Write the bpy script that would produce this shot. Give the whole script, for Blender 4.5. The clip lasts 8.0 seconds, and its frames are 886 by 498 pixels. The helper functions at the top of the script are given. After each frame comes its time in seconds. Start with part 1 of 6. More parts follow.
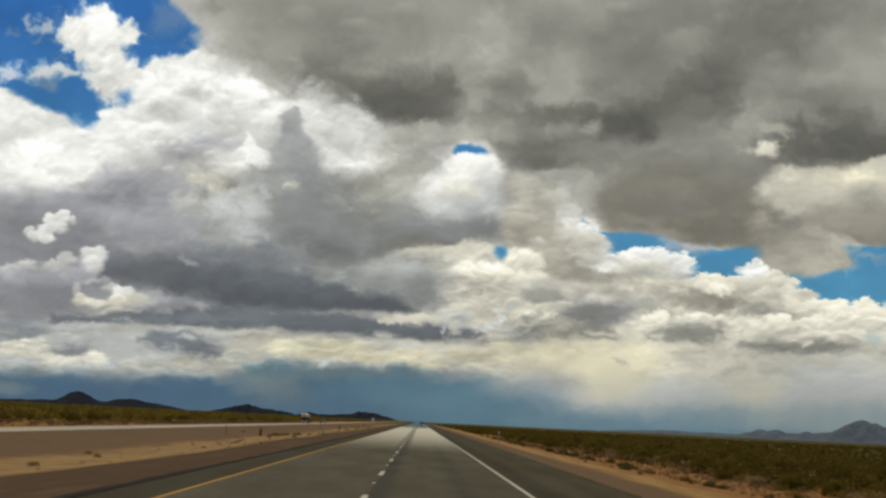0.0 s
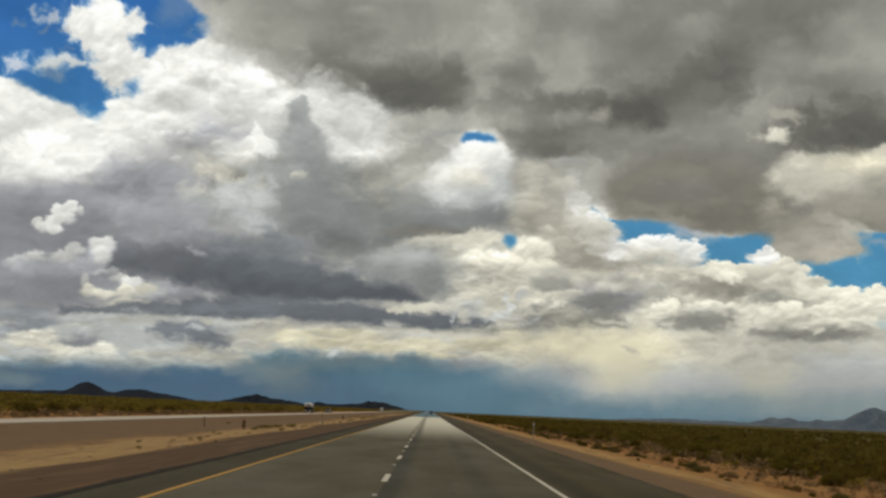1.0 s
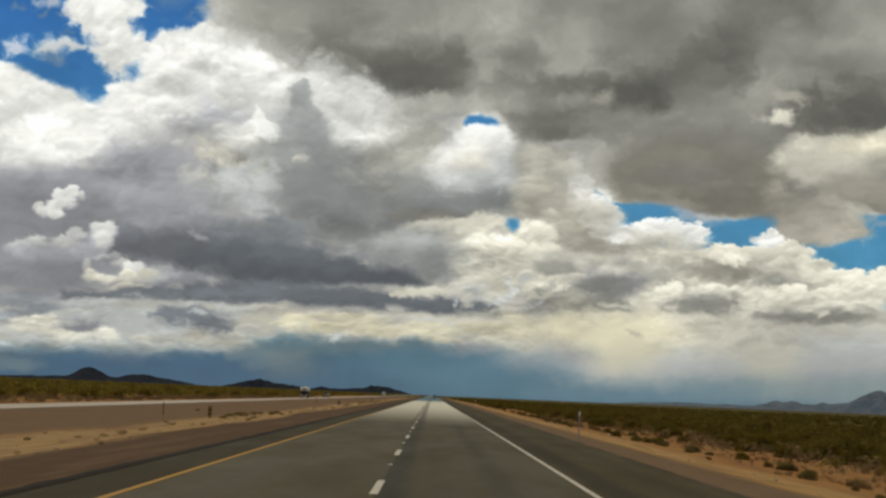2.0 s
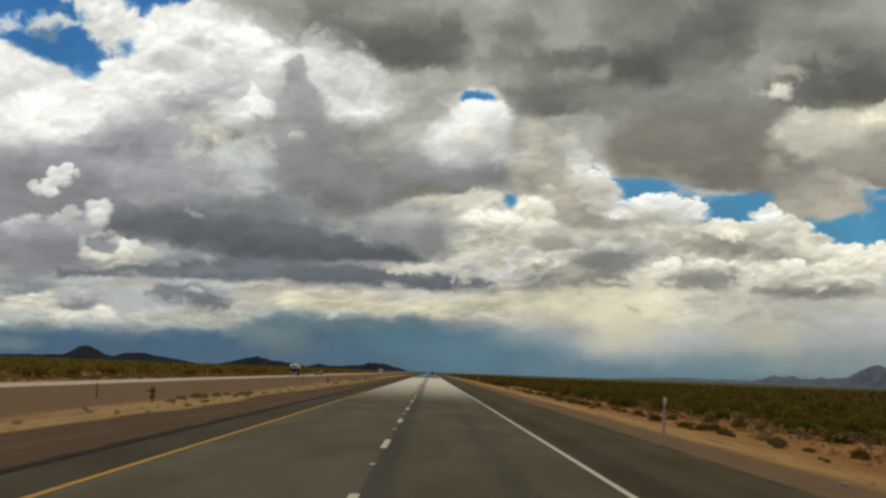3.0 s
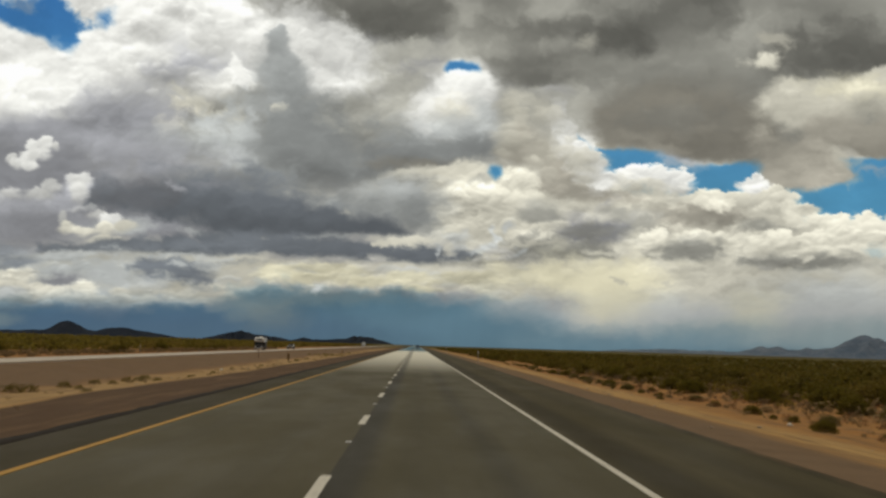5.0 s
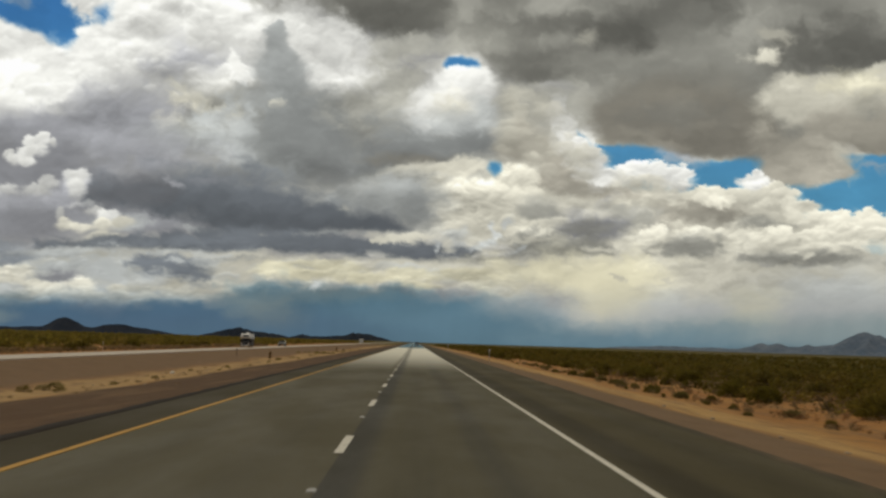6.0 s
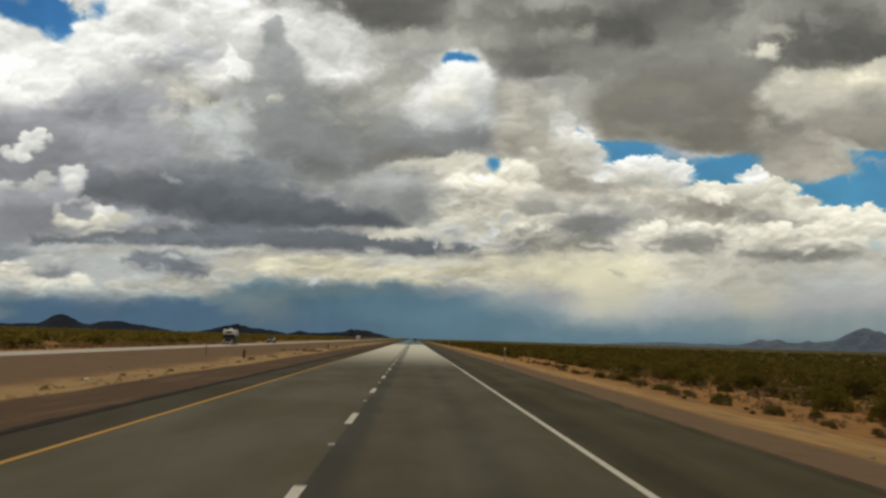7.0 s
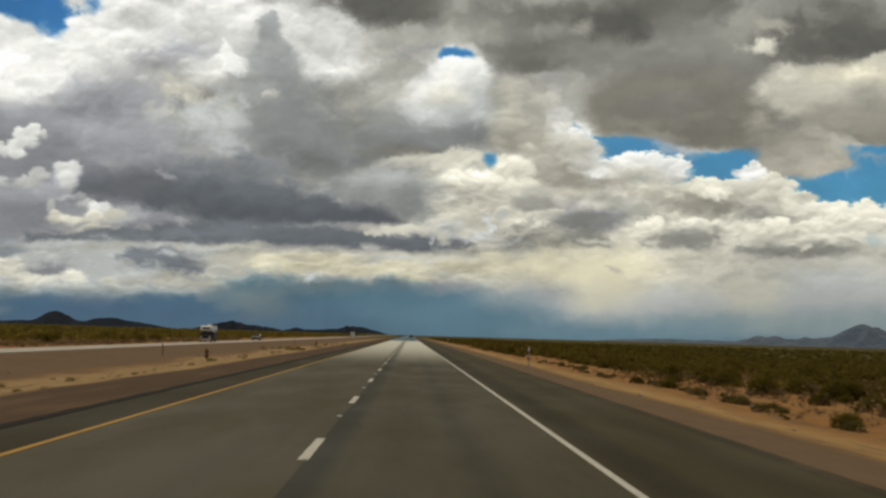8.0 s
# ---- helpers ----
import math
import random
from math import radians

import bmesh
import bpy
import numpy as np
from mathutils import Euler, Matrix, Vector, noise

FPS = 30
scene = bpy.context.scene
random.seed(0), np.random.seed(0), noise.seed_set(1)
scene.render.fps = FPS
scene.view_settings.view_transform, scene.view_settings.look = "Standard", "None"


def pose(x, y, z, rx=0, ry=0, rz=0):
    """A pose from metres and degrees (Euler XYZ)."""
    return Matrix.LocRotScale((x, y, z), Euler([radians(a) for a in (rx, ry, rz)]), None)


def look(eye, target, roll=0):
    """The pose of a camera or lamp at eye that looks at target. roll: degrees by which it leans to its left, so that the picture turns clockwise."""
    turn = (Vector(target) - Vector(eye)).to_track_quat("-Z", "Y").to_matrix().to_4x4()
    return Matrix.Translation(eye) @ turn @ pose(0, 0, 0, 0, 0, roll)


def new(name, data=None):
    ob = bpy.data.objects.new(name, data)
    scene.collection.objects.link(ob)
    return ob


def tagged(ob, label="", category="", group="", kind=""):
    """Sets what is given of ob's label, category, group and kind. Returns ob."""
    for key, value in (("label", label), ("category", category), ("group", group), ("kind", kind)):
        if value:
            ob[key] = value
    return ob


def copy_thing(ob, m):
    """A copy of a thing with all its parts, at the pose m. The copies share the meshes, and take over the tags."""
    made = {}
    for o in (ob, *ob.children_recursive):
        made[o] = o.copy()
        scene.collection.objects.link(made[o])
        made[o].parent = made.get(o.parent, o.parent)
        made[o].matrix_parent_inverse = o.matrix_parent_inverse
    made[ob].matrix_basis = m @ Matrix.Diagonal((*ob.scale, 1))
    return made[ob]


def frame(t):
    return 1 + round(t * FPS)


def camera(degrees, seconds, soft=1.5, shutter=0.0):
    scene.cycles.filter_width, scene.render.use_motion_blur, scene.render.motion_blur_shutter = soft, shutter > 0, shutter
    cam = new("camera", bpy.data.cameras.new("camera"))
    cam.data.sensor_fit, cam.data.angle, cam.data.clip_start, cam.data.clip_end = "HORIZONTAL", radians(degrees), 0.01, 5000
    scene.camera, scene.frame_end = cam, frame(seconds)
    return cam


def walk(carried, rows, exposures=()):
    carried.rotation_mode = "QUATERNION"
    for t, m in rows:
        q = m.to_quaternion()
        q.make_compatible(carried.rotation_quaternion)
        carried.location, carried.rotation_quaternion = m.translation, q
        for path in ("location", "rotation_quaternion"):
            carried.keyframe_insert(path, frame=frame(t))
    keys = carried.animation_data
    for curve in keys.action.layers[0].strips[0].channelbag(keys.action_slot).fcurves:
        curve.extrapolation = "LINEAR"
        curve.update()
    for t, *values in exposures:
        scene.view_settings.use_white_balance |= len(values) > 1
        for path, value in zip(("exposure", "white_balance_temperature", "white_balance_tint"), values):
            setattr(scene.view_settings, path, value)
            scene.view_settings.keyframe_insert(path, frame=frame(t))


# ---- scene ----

# ---- camera and its drive along the right-hand lane ----
cam = camera(41.0, 8.0, soft=2.6, shutter=0.4)
EYE = 1.60
ROWS = [  # seconds, x, y, turn, tilt, lean
    (0.0, 1.031, -5.70, -1.11, 8.33, -2.77),
    (0.5, 0.966, 4.43, -0.85, 8.07, -2.68),
    (1.0, 0.905, 14.53, -0.65, 7.80, -2.54),
    (1.5, 0.840, 24.54, -0.55, 7.48, -2.46),
    (3.0, 0.882, 53.17, -0.60, 5.93, -2.10),
    (3.5, 0.948, 62.43, -0.77, 5.39, -1.88),
    (4.0, 0.977, 71.90, -0.96, 5.02, -1.72),
    (4.5, 0.998, 81.37, -1.19, 4.79, -1.68),
    (6.0, 1.000, 109.65, -1.35, 4.51, -1.73),
    (6.5, 1.040, 119.27, -1.36, 4.42, -1.73),
    (7.0, 1.121, 129.05, -1.42, 4.34, -1.67),
    (7.5, 1.204, 138.66, -1.53, 4.24, -1.64),
    (8.0, 1.258, 148.13, -1.60, 4.18, -1.61),
]
walk(cam, [(t, pose(x, y, EYE, 90 + tilt, lean, turn)) for t, x, y, turn, tilt, lean in ROWS])
scene.view_settings.exposure = 0.0


# ---- node helpers ----
class Tree:
    def __init__(self, tree):
        self.tree = tree
        tree.nodes.clear()

    def node(self, kind, **props):
        n = self.tree.nodes.new(kind)
        for k, v in props.items():
            if k == "operation":
                n.operation = v
            elif k == "data_type":
                n.data_type = v
            elif k == "interpolation_type":
                n.interpolation_type = v
            elif k == "noise_dimensions":
                n.noise_dimensions = v
            elif k == "blend_type":
                n.blend_type = v
            elif k == "feature":
                n.feature = v
        return n

    def put(self, socket, value):
        if isinstance(value, bpy.types.NodeSocket):
            self.tree.links.new(value, socket)
        elif value is not None:
            socket.default_value = value

    def math(self, op, a, b=None, c=None):
        n = self.node("ShaderNodeMath", operation=op)
        for s, v in zip(n.inputs, (a, b, c)):
            self.put(s, v)
        return n.outputs[0]

    def vec(self, op, a, b=None, c=None):
        n = self.node("ShaderNodeVectorMath", operation=op)
        for s, v in zip(n.inputs, (a, b, c)):
            self.put(s, v)
        return n.outputs["Value" if op in ("LENGTH", "DOT_PRODUCT", "DISTANCE") else "Vector"]

    def ramp(self, x, a, b, low=0.0, high=1.0, smooth=True):
        n = self.node("ShaderNodeMapRange", interpolation_type="SMOOTHSTEP" if smooth else "LINEAR")
        for s, v in zip(n.inputs, (x, a, b, low, high)):
            self.put(s, v)
        return n.outputs[0]

    def split(self, v):
        n = self.node("ShaderNodeSeparateXYZ")
        self.put(n.inputs[0], v)
        return n.outputs

    def join(self, x, y, z):
        n = self.node("ShaderNodeCombineXYZ")
        for s, v in zip(n.inputs, (x, y, z)):
            self.put(s, v)
        return n.outputs[0]

    def mixv(self, f, a, b):
        n = self.node("ShaderNodeMix", data_type="VECTOR")
        self.put(n.inputs[0], f), self.put(n.inputs[4], a), self.put(n.inputs[5], b)
        return n.outputs[1]

    def mix(self, f, a, b, blend="MIX"):
        n = self.node("ShaderNodeMix", data_type="RGBA", blend_type=blend)
        for s, v in ((n.inputs[0], f), (n.inputs[6], a), (n.inputs[7], b)):
            self.put(s, (*v, 1.0) if isinstance(v, tuple) and len(v) == 3 else v)
        return n.outputs[2]

    def noise(self, v, scale, detail=4.0, rough=0.55, dims="3D", lac=2.0):
        n = self.node("ShaderNodeTexNoise", noise_dimensions=dims)
        self.put(n.inputs["Vector"], v)
        n.inputs["Scale"].default_value, n.inputs["Detail"].default_value = scale, detail
        n.inputs["Roughness"].default_value, n.inputs["Lacunarity"].default_value = rough, lac
        return n.outputs


# ---- sky: a world of blue sky and broken cloud; ahead, far behind everything, a backdrop of the cumulus deck ----
SUN_HEIGHT, SUN_TURN = 58.0, 28.0  # degrees above the horizon, and to the left of the road's line
world = bpy.data.worlds.new("sky")
scene.world = world
world.use_nodes = True
W = Tree(world.node_tree)
way = W.node("ShaderNodeTexCoord").outputs["Generated"]
heap = W.noise(way, 3.2, 5.0, 0.6)[0]
cover = W.ramp(heap, 0.36, 0.5)
tone = W.ramp(W.noise(way, 2.1, 4.0)[0], 0.3, 0.7, 0.15, 0.5)
cloud = W.join(tone, W.math("MULTIPLY", tone, 0.96), W.math("MULTIPLY", tone, 0.84))
air = W.node("ShaderNodeTexSky")
air.sky_type, air.sun_disc = "NISHITA", False
air.sun_elevation, air.sun_rotation = radians(SUN_HEIGHT), radians(-SUN_TURN)
air.air_density, air.dust_density, air.ozone_density = 1.0, 0.4, 2.5
clear = W.vec("MULTIPLY", air.outputs[0], (0.05, 0.053, 0.057))
back = W.node("ShaderNodeBackground")
W.put(back.inputs["Color"], W.mixv(cover, clear, cloud))
back.inputs["Strength"].default_value = 1.0
W.tree.links.new(back.outputs[0], W.node("ShaderNodeOutputWorld").inputs[0])


def lattice(seed):
    return np.random.default_rng(seed).uniform(0, 2 * math.pi, (256, 256))


def gradient_noise(x, y, seed):
    """Smooth noise between about -1 and 1."""
    g = lattice(seed)
    xi, yi = np.floor(x).astype(int), np.floor(y).astype(int)
    fx, fy = x - xi, y - yi
    sx, sy = fx ** 3 * (fx * (fx * 6 - 15) + 10), fy ** 3 * (fy * (fy * 6 - 15) + 10)

    def corner(i, j):
        a = g[(xi + i) % 256, (yi + j) % 256]
        return np.cos(a) * (fx - i) + np.sin(a) * (fy - j)

    low = corner(0, 0) * (1 - sx) + corner(1, 0) * sx
    high = corner(0, 1) * (1 - sx) + corner(1, 1) * sx
    return (low * (1 - sy) + high * sy) * 1.5


def turbulence(x, y, seed, octaves=5, rough=0.5):
    total, size = 0.0, 1.0
    for o in range(octaves):
        n = gradient_noise(x * 2 ** o + 17.3 * o, y * 2 ** o - 9.1 * o, seed + o)
        total = total + n * size
        size *= rough
    return total


# the chart of the sky ahead, in tenths: u to the right, v downwards
NU, NV = 900, 460
U, V = np.meshgrid(np.linspace(-1.3, 17.0, NU), np.linspace(-0.9, 8.4, NV))
DOWN = V + 0.07 * V * V  # cloud shapes grow flatter towards the horizon
WARP_U = 0.6 * turbulence(U * 0.9, DOWN * 0.8, 10, 3) + 0.5 * turbulence(U * 3.0, DOWN * 2.6, 30, 5, 0.6)
WARP_V = 0.5 * turbulence(U * 0.9, DOWN * 0.8, 20, 3) + 0.4 * turbulence(U * 3.0, DOWN * 2.6, 40, 5, 0.6)
BILLOW = [np.abs(gradient_noise((U + 0.06 * WARP_U) * f + 3.1 * f, (DOWN + 0.06 * WARP_V) * f, 50 + i)) for i, f in enumerate((1.5, 3.2, 6.6, 13.5, 27.0))]
WISPS = [np.clip(1.15 * turbulence(U * f + 0.2 * WARP_U * f, DOWN * f * 0.95 + 0.2 * WARP_V * f, 200 + 10 * i, 5, 0.55), -1.2, 1.2) for i, f in enumerate((0.55, 1.2, 2.6, 5.5))]
LOBES = sum(b * w for b, w in zip(BILLOW[1:], (1.0, 0.55, 0.3, 0.16))) - 0.55
SKY = np.full((NV, NU, 3), 0.6)  # colours as the eye sees them
GRAIN = np.full_like(U, 0.3)  # how strongly the lumps of the cloud show

HUES = {"white": (1.0, 1.0, 0.975), "deck": (1.005, 1.0, 0.945), "brown": (1.025, 1.0, 0.925), "lilac": (0.985, 0.992, 1.015), "slate": (0.955, 0.995, 1.035),
        "warm": (1.015, 1.0, 0.925), "cream": (1.025, 1.0, 0.87), "mist": (0.982, 1.0, 0.988), "sea": (0.915, 1.005, 1.01), "rain": (0.77, 1.01, 1.13), "storm": (0.765, 1.0, 1.21)}


def blend(rows, cols, m, tone, hue, grain):
    colour = np.asarray(tone)[..., None] * np.array(HUES[hue])
    SKY[rows, cols] += (colour - SKY[rows, cols]) * m[..., None]
    if grain is not None:
        GRAIN[rows, cols] += (grain - GRAIN[rows, cols]) * m


def wisps_for(size, rows, cols):
    """Torn cloud texture of a scale that suits a shape of that size."""
    return WISPS[0 if size > 1.1 else 1 if size > 0.5 else 2 if size > 0.2 else 3][rows, cols]


def window(u0, u1, v0, v1):
    return slice(*np.searchsorted(V[:, 0], (v0, v1))), slice(*np.searchsorted(U[0], (u0, u1)))


def inside_of(points, x, y):
    """Distance to the outline, positive inside."""
    near, within = np.full(x.shape, 99.0), np.zeros(x.shape, bool)
    for (ax, ay), (bx, by) in zip(points, points[1:] + points[:1]):
        ex, ey = bx - ax, by - ay
        k = np.clip(((x - ax) * ex + (y - ay) * ey) / (ex * ex + ey * ey + 1e-9), 0, 1)
        near = np.minimum(near, np.hypot(x - ax - k * ex, y - ay - k * ey))
        if ay != by:
            within ^= ((ay > y) != (by > y)) & (x < ex * (y - ay) / ey + ax)
    return np.where(within, near, -near)


def mass(points, top, foot=None, hue="deck", up=0.12, down=0.3, lobes=0.0, rag=0.06, rim=0.0, grain=0.3, cover=1.0):
    """A cloud of that outline: up and down say how softly it ends above and below, rim how bright its edge glows."""
    us, vs = [p[0] for p in points], [p[1] for p in points]
    edge = max(up, down) + 0.35
    rows, cols = window(min(us) - edge, max(us) + edge, min(vs) - edge, max(vs) + edge)
    sd = inside_of(points, U[rows, cols] + rag * WARP_U[rows, cols], V[rows, cols] + rag * WARP_V[rows, cols]) + lobes * LOBES[rows, cols]
    k = np.clip((V[rows, cols] - min(vs)) / (max(vs) - min(vs)), 0, 1)
    w = up + (down - up) * k
    m = np.clip((sd + w + 0.8 * w * wisps_for(max(up, down) * 3, rows, cols)) / (2 * w), 0, 1)
    tone = top + ((top if foot is None else foot) - top) * k + rim * np.exp(-np.clip(sd, 0, 9) / 0.1)
    blend(rows, cols, m * m * (3 - 2 * m) * cover, tone, hue, grain)


def dab(u, v, ru, rv, tone, hue="deck", cover=1.0, tilt=0.0, rag=0.1, grain=None):
    """A change of tone with no edge."""
    r = max(ru, rv) * 1.7 + 0.3
    rows, cols = window(u - r, u + r, v - r, v + r)
    x, y = U[rows, cols] + rag * WARP_U[rows, cols] - u, V[rows, cols] + rag * WARP_V[rows, cols] - v
    c, s = math.cos(radians(tilt)), math.sin(radians(tilt))
    d = 1 - np.hypot((x * c + y * s) / ru, (y * c - x * s) / rv) + (0.45 if v < 6.6 else 0.12) * wisps_for(math.sqrt(ru * rv), rows, cols)
    d = np.clip((d + 0.55) / 1.35, 0, 1)
    blend(rows, cols, d * d * (3 - 2 * d) * cover, tone, hue, grain)


def puff(u, v, ru, rv, top, foot=None, hue="white", rim=0.12, base=0.6, cover=1.0, grain=0.7, lobes=0.3):
    """A heap of cumulus: a lobed bright crown over a soft foot."""
    rows, cols = window(u - ru * 1.8 - 0.2, u + ru * 1.8 + 0.2, v - rv * 1.8 - 0.2, v + rv * 1.8 + 0.2)
    x, y = (U[rows, cols] + 0.05 * WARP_U[rows, cols] - u) / ru, (V[rows, cols] + 0.05 * WARP_V[rows, cols] - v) / rv
    d = 1 - np.hypot(x, y) + min(0.5, lobes * 0.45 / math.sqrt(ru * rv)) * LOBES[rows, cols]
    k = np.clip(0.5 + y * 0.7, 0, 1)
    w = rim + (base - rim) * k
    m = np.clip((d + w) / (2 * w), 0, 1)
    blend(rows, cols, m * m * (3 - 2 * m) * cover, top + ((top - 0.08 if foot is None else foot) - top) * k, hue, grain)


def crowd(seed, count, crest, foot, small, large, top, drop, hue, flat=0.7, rim=0.12, grain=0.35, cover=0.85):
    """Rounded heaps crowded between two lines of (u, v), those behind first."""
    r = random.Random(seed)
    spots = []
    for i in range(count):
        u = r.uniform(crest[0][0], crest[-1][0])
        a, b = (float(np.interp(u, [p[0] for p in line], [p[1] for p in line])) for line in (crest, foot))
        spots.append((a + (b - a) * r.random(), u, small + (large - small) * r.random() ** 1.7, r.uniform(-0.05, 0.04)))
    for v, u, size, k in sorted(spots):
        puff(u, v, size * r.uniform(0.9, 1.5), size * flat, top + k, top + k - drop, hue, rim, 0.7, cover * r.uniform(0.6, 1.0), grain, 0.2)


def clear_sky(points, soft=0.05, lobes=0.06, rag=0.05):
    us, vs = [p[0] for p in points], [p[1] for p in points]
    rows, cols = window(min(us) - 0.4, max(us) + 0.4, min(vs) - 0.4, max(vs) + 0.4)
    sd = inside_of(points, U[rows, cols] + rag * WARP_U[rows, cols], V[rows, cols] + rag * WARP_V[rows, cols]) - lobes * LOBES[rows, cols]
    m = np.clip((sd + soft) / (2 * soft), 0, 1)
    m = (m * m * (3 - 2 * m))[..., None]
    low = np.clip(V[rows, cols] / 5.0, 0, 1)[..., None]
    colour = np.array([0.235, 0.425, 0.66]) * (1 - low) + np.array([0.33, 0.55, 0.675]) * low
    SKY[rows, cols] += (colour - SKY[rows, cols]) * m
    GRAIN[rows, cols] *= 1 - m[..., 0]


def strew(seed, count, u0, u1, v0, v1, small, large, flat, lift, rim=0.16):
    """Small heaps strewn over a stretch of the deck: each lightens the cloud at its crown and darkens it at its foot."""
    r = random.Random(seed)
    for i in range(count):
        size = small + (large - small) * r.random() ** 2
        u, v, k = r.uniform(u0, u1), r.uniform(v0, v1), r.uniform(0.4, 1.3) * lift
        rows, cols = window(u - size * 1.6 - 0.1, u + size * 1.6 + 0.1, v - size * flat * 1.6 - 0.1, v + size * flat * 1.6 + 0.1)
        x, y = (U[rows, cols] + 0.06 * WARP_U[rows, cols] - u) / size, (V[rows, cols] + 0.06 * WARP_V[rows, cols] - v) / (size * flat)
        edge = rim + (0.9 - rim) * np.clip(0.5 + y * 0.8, 0, 1)
        m = np.clip((1 + edge - np.hypot(x, y) + 0.35 * LOBES[rows, cols]) / (2 * edge), 0, 1)
        HEAPS[rows, cols] += m * m * (3 - 2 * m) * k * np.clip(-y * 1.1 + 0.05, -0.9, 1)


HEAPS = np.zeros_like(U)
strew(3, 240, 8.0, 16.8, 4.4, 6.25, 0.1, 0.45, 0.6, 0.07)
strew(9, 300, 7.8, 16.8, 4.5, 6.3, 0.05, 0.2, 0.75, 0.07)
strew(1, 130, -0.8, 7.4, 1.0, 3.5, 0.12, 0.6, 0.75, 0.10, 0.25)
strew(10, 200, -0.8, 7.2, 0.3, 3.4, 0.05, 0.22, 0.8, 0.06, 0.25)
strew(4, 260, -1.0, 9.5, 5.7, 6.65, 0.06, 0.35, 0.4, 0.10, 0.2)
strew(2, 160, -0.8, 9.0, 3.4, 5.4, 0.15, 0.7, 0.55, 0.06, 0.35)
strew(5, 90, 4.5, 16.8, -0.8, 2.8, 0.25, 1.0, 0.65, 0.10, 0.4)
strew(6, 90, 8.5, 16.8, 2.4, 4.2, 0.12, 0.6, 0.6, 0.07, 0.35)

# broad tones
dab(2.0, 2.3, 5.0, 2.2, 0.88, "white", grain=0.6)
dab(1.5, 4.5, 5.0, 1.6, 0.55, "lilac", grain=0.25)
dab(6.0, 3.8, 3.0, 1.4, 0.6, "deck", grain=0.4)
dab(9.0, 4.6, 3.0, 1.6, 0.74, "deck", grain=0.6)
dab(12.5, 5.4, 5.5, 1.4, 0.82, "warm", grain=0.7)
dab(2.5, 6.2, 5.0, 0.6, 0.72, "warm", grain=0.4)
# the dark deck overhead, warm grey and flat-footed
mass([(2.9, -1.2), (3.4, 0.3), (4.0, 1.0), (4.6, 1.5), (5.6, 1.75), (6.6, 2.1), (8.2, 2.25), (9.0, 2.9), (10.6, 3.0), (10.7, 3.8), (12.0, 4.15), (13.3, 4.3), (17.5, 4.2), (17.5, -1.2)], 0.59, 0.55, "deck", 0.3, 0.14, 0.05, grain=0.16)
dab(4.3, 0.5, 1.0, 1.2, 0.61, "deck", 0.9)
dab(3.7, 0.5, 0.6, 1.0, 0.71, "deck", 0.8, -20)
dab(4.9, 1.1, 0.8, 0.5, 0.58, "deck", 0.7)
dab(5.3, 0.2, 1.0, 0.7, 0.53, "deck", 0.6)
dab(4.5, 1.45, 0.6, 0.3, 0.7, "white", 0.6)
dab(6.9, 1.75, 1.6, 0.5, 0.42, "deck", 1.0)
dab(7.5, 1.95, 0.9, 0.22, 0.415, "deck", 0.9)
dab(6.0, 1.3, 0.9, 0.6, 0.45, "deck", 0.6)
dab(8.85, 0.7, 0.5, 0.5, 0.68, "deck", 0.85, 25)
dab(8.3, 0.75, 0.4, 0.3, 0.58, "deck", 0.5)
dab(8.45, 1.65, 0.22, 0.55, 0.64, "deck", 0.8, 15)
dab(8.3, 1.9, 0.3, 0.3, 0.6, "deck", 0.5)
dab(9.8, 1.35, 0.6, 0.45, 0.63, "deck", 0.8, -20)
dab(10.05, 1.1, 0.35, 0.25, 0.62, "deck", 0.6)
dab(9.6, 1.65, 0.45, 0.2, 0.61, "deck", 0.6, 10)
dab(9.8, 0.4, 1.3, 0.5, 0.56, "deck", 0.6)
dab(9.1, 1.5, 0.35, 0.6, 0.5, "deck", 0.6)
dab(10.0, 2.08, 1.1, 0.2, 0.42, "deck", 0.95)
dab(9.5, 2.1, 0.8, 0.25, 0.46, "deck", 0.7)
dab(8.6, 2.2, 0.5, 0.25, 0.52, "deck", 0.7)
dab(8.1, 2.36, 0.7, 0.22, 0.66, "deck", 0.8)
dab(7.3, 2.4, 0.8, 0.22, 0.68, "deck", 0.8)
dab(10.2, 2.35, 0.75, 0.17, 0.6, "deck", 0.85)
dab(10.5, 2.28, 0.22, 0.12, 0.72, "warm", 0.75, -20)
dab(9.7, 2.65, 1.0, 0.34, 0.435, "deck", 0.95)
dab(9.5, 2.86, 0.7, 0.15, 0.43, "deck", 0.9)
dab(11.2, 2.1, 0.75, 0.55, 0.41, "deck", 1.0)
dab(11.2, 2.3, 0.55, 0.3, 0.375, "deck", 0.9)
dab(12.5, 1.7, 0.6, 0.55, 0.405, "deck", 0.95, -20)
dab(12.9, 1.2, 0.7, 0.6, 0.43, "deck", 0.7)
dab(13.6, 0.4, 0.9, 0.6, 0.42, "deck", 0.85)
dab(12.0, 0.4, 1.3, 0.6, 0.48, "deck", 0.6)
dab(11.3, 1.1, 0.9, 0.6, 0.46, "deck", 0.5)
dab(15.4, 1.15, 1.1, 0.6, 0.6, "deck", 0.9, -20)
dab(15.3, 0.6, 0.8, 0.25, 0.55, "deck", 0.7, -25)
dab(14.8, 0.2, 1.3, 0.35, 0.47, "deck", 0.7)
dab(14.0, 1.1, 0.7, 0.4, 0.49, "deck", 0.8)
dab(13.6, 1.4, 0.35, 0.28, 0.56, "deck", 0.85)
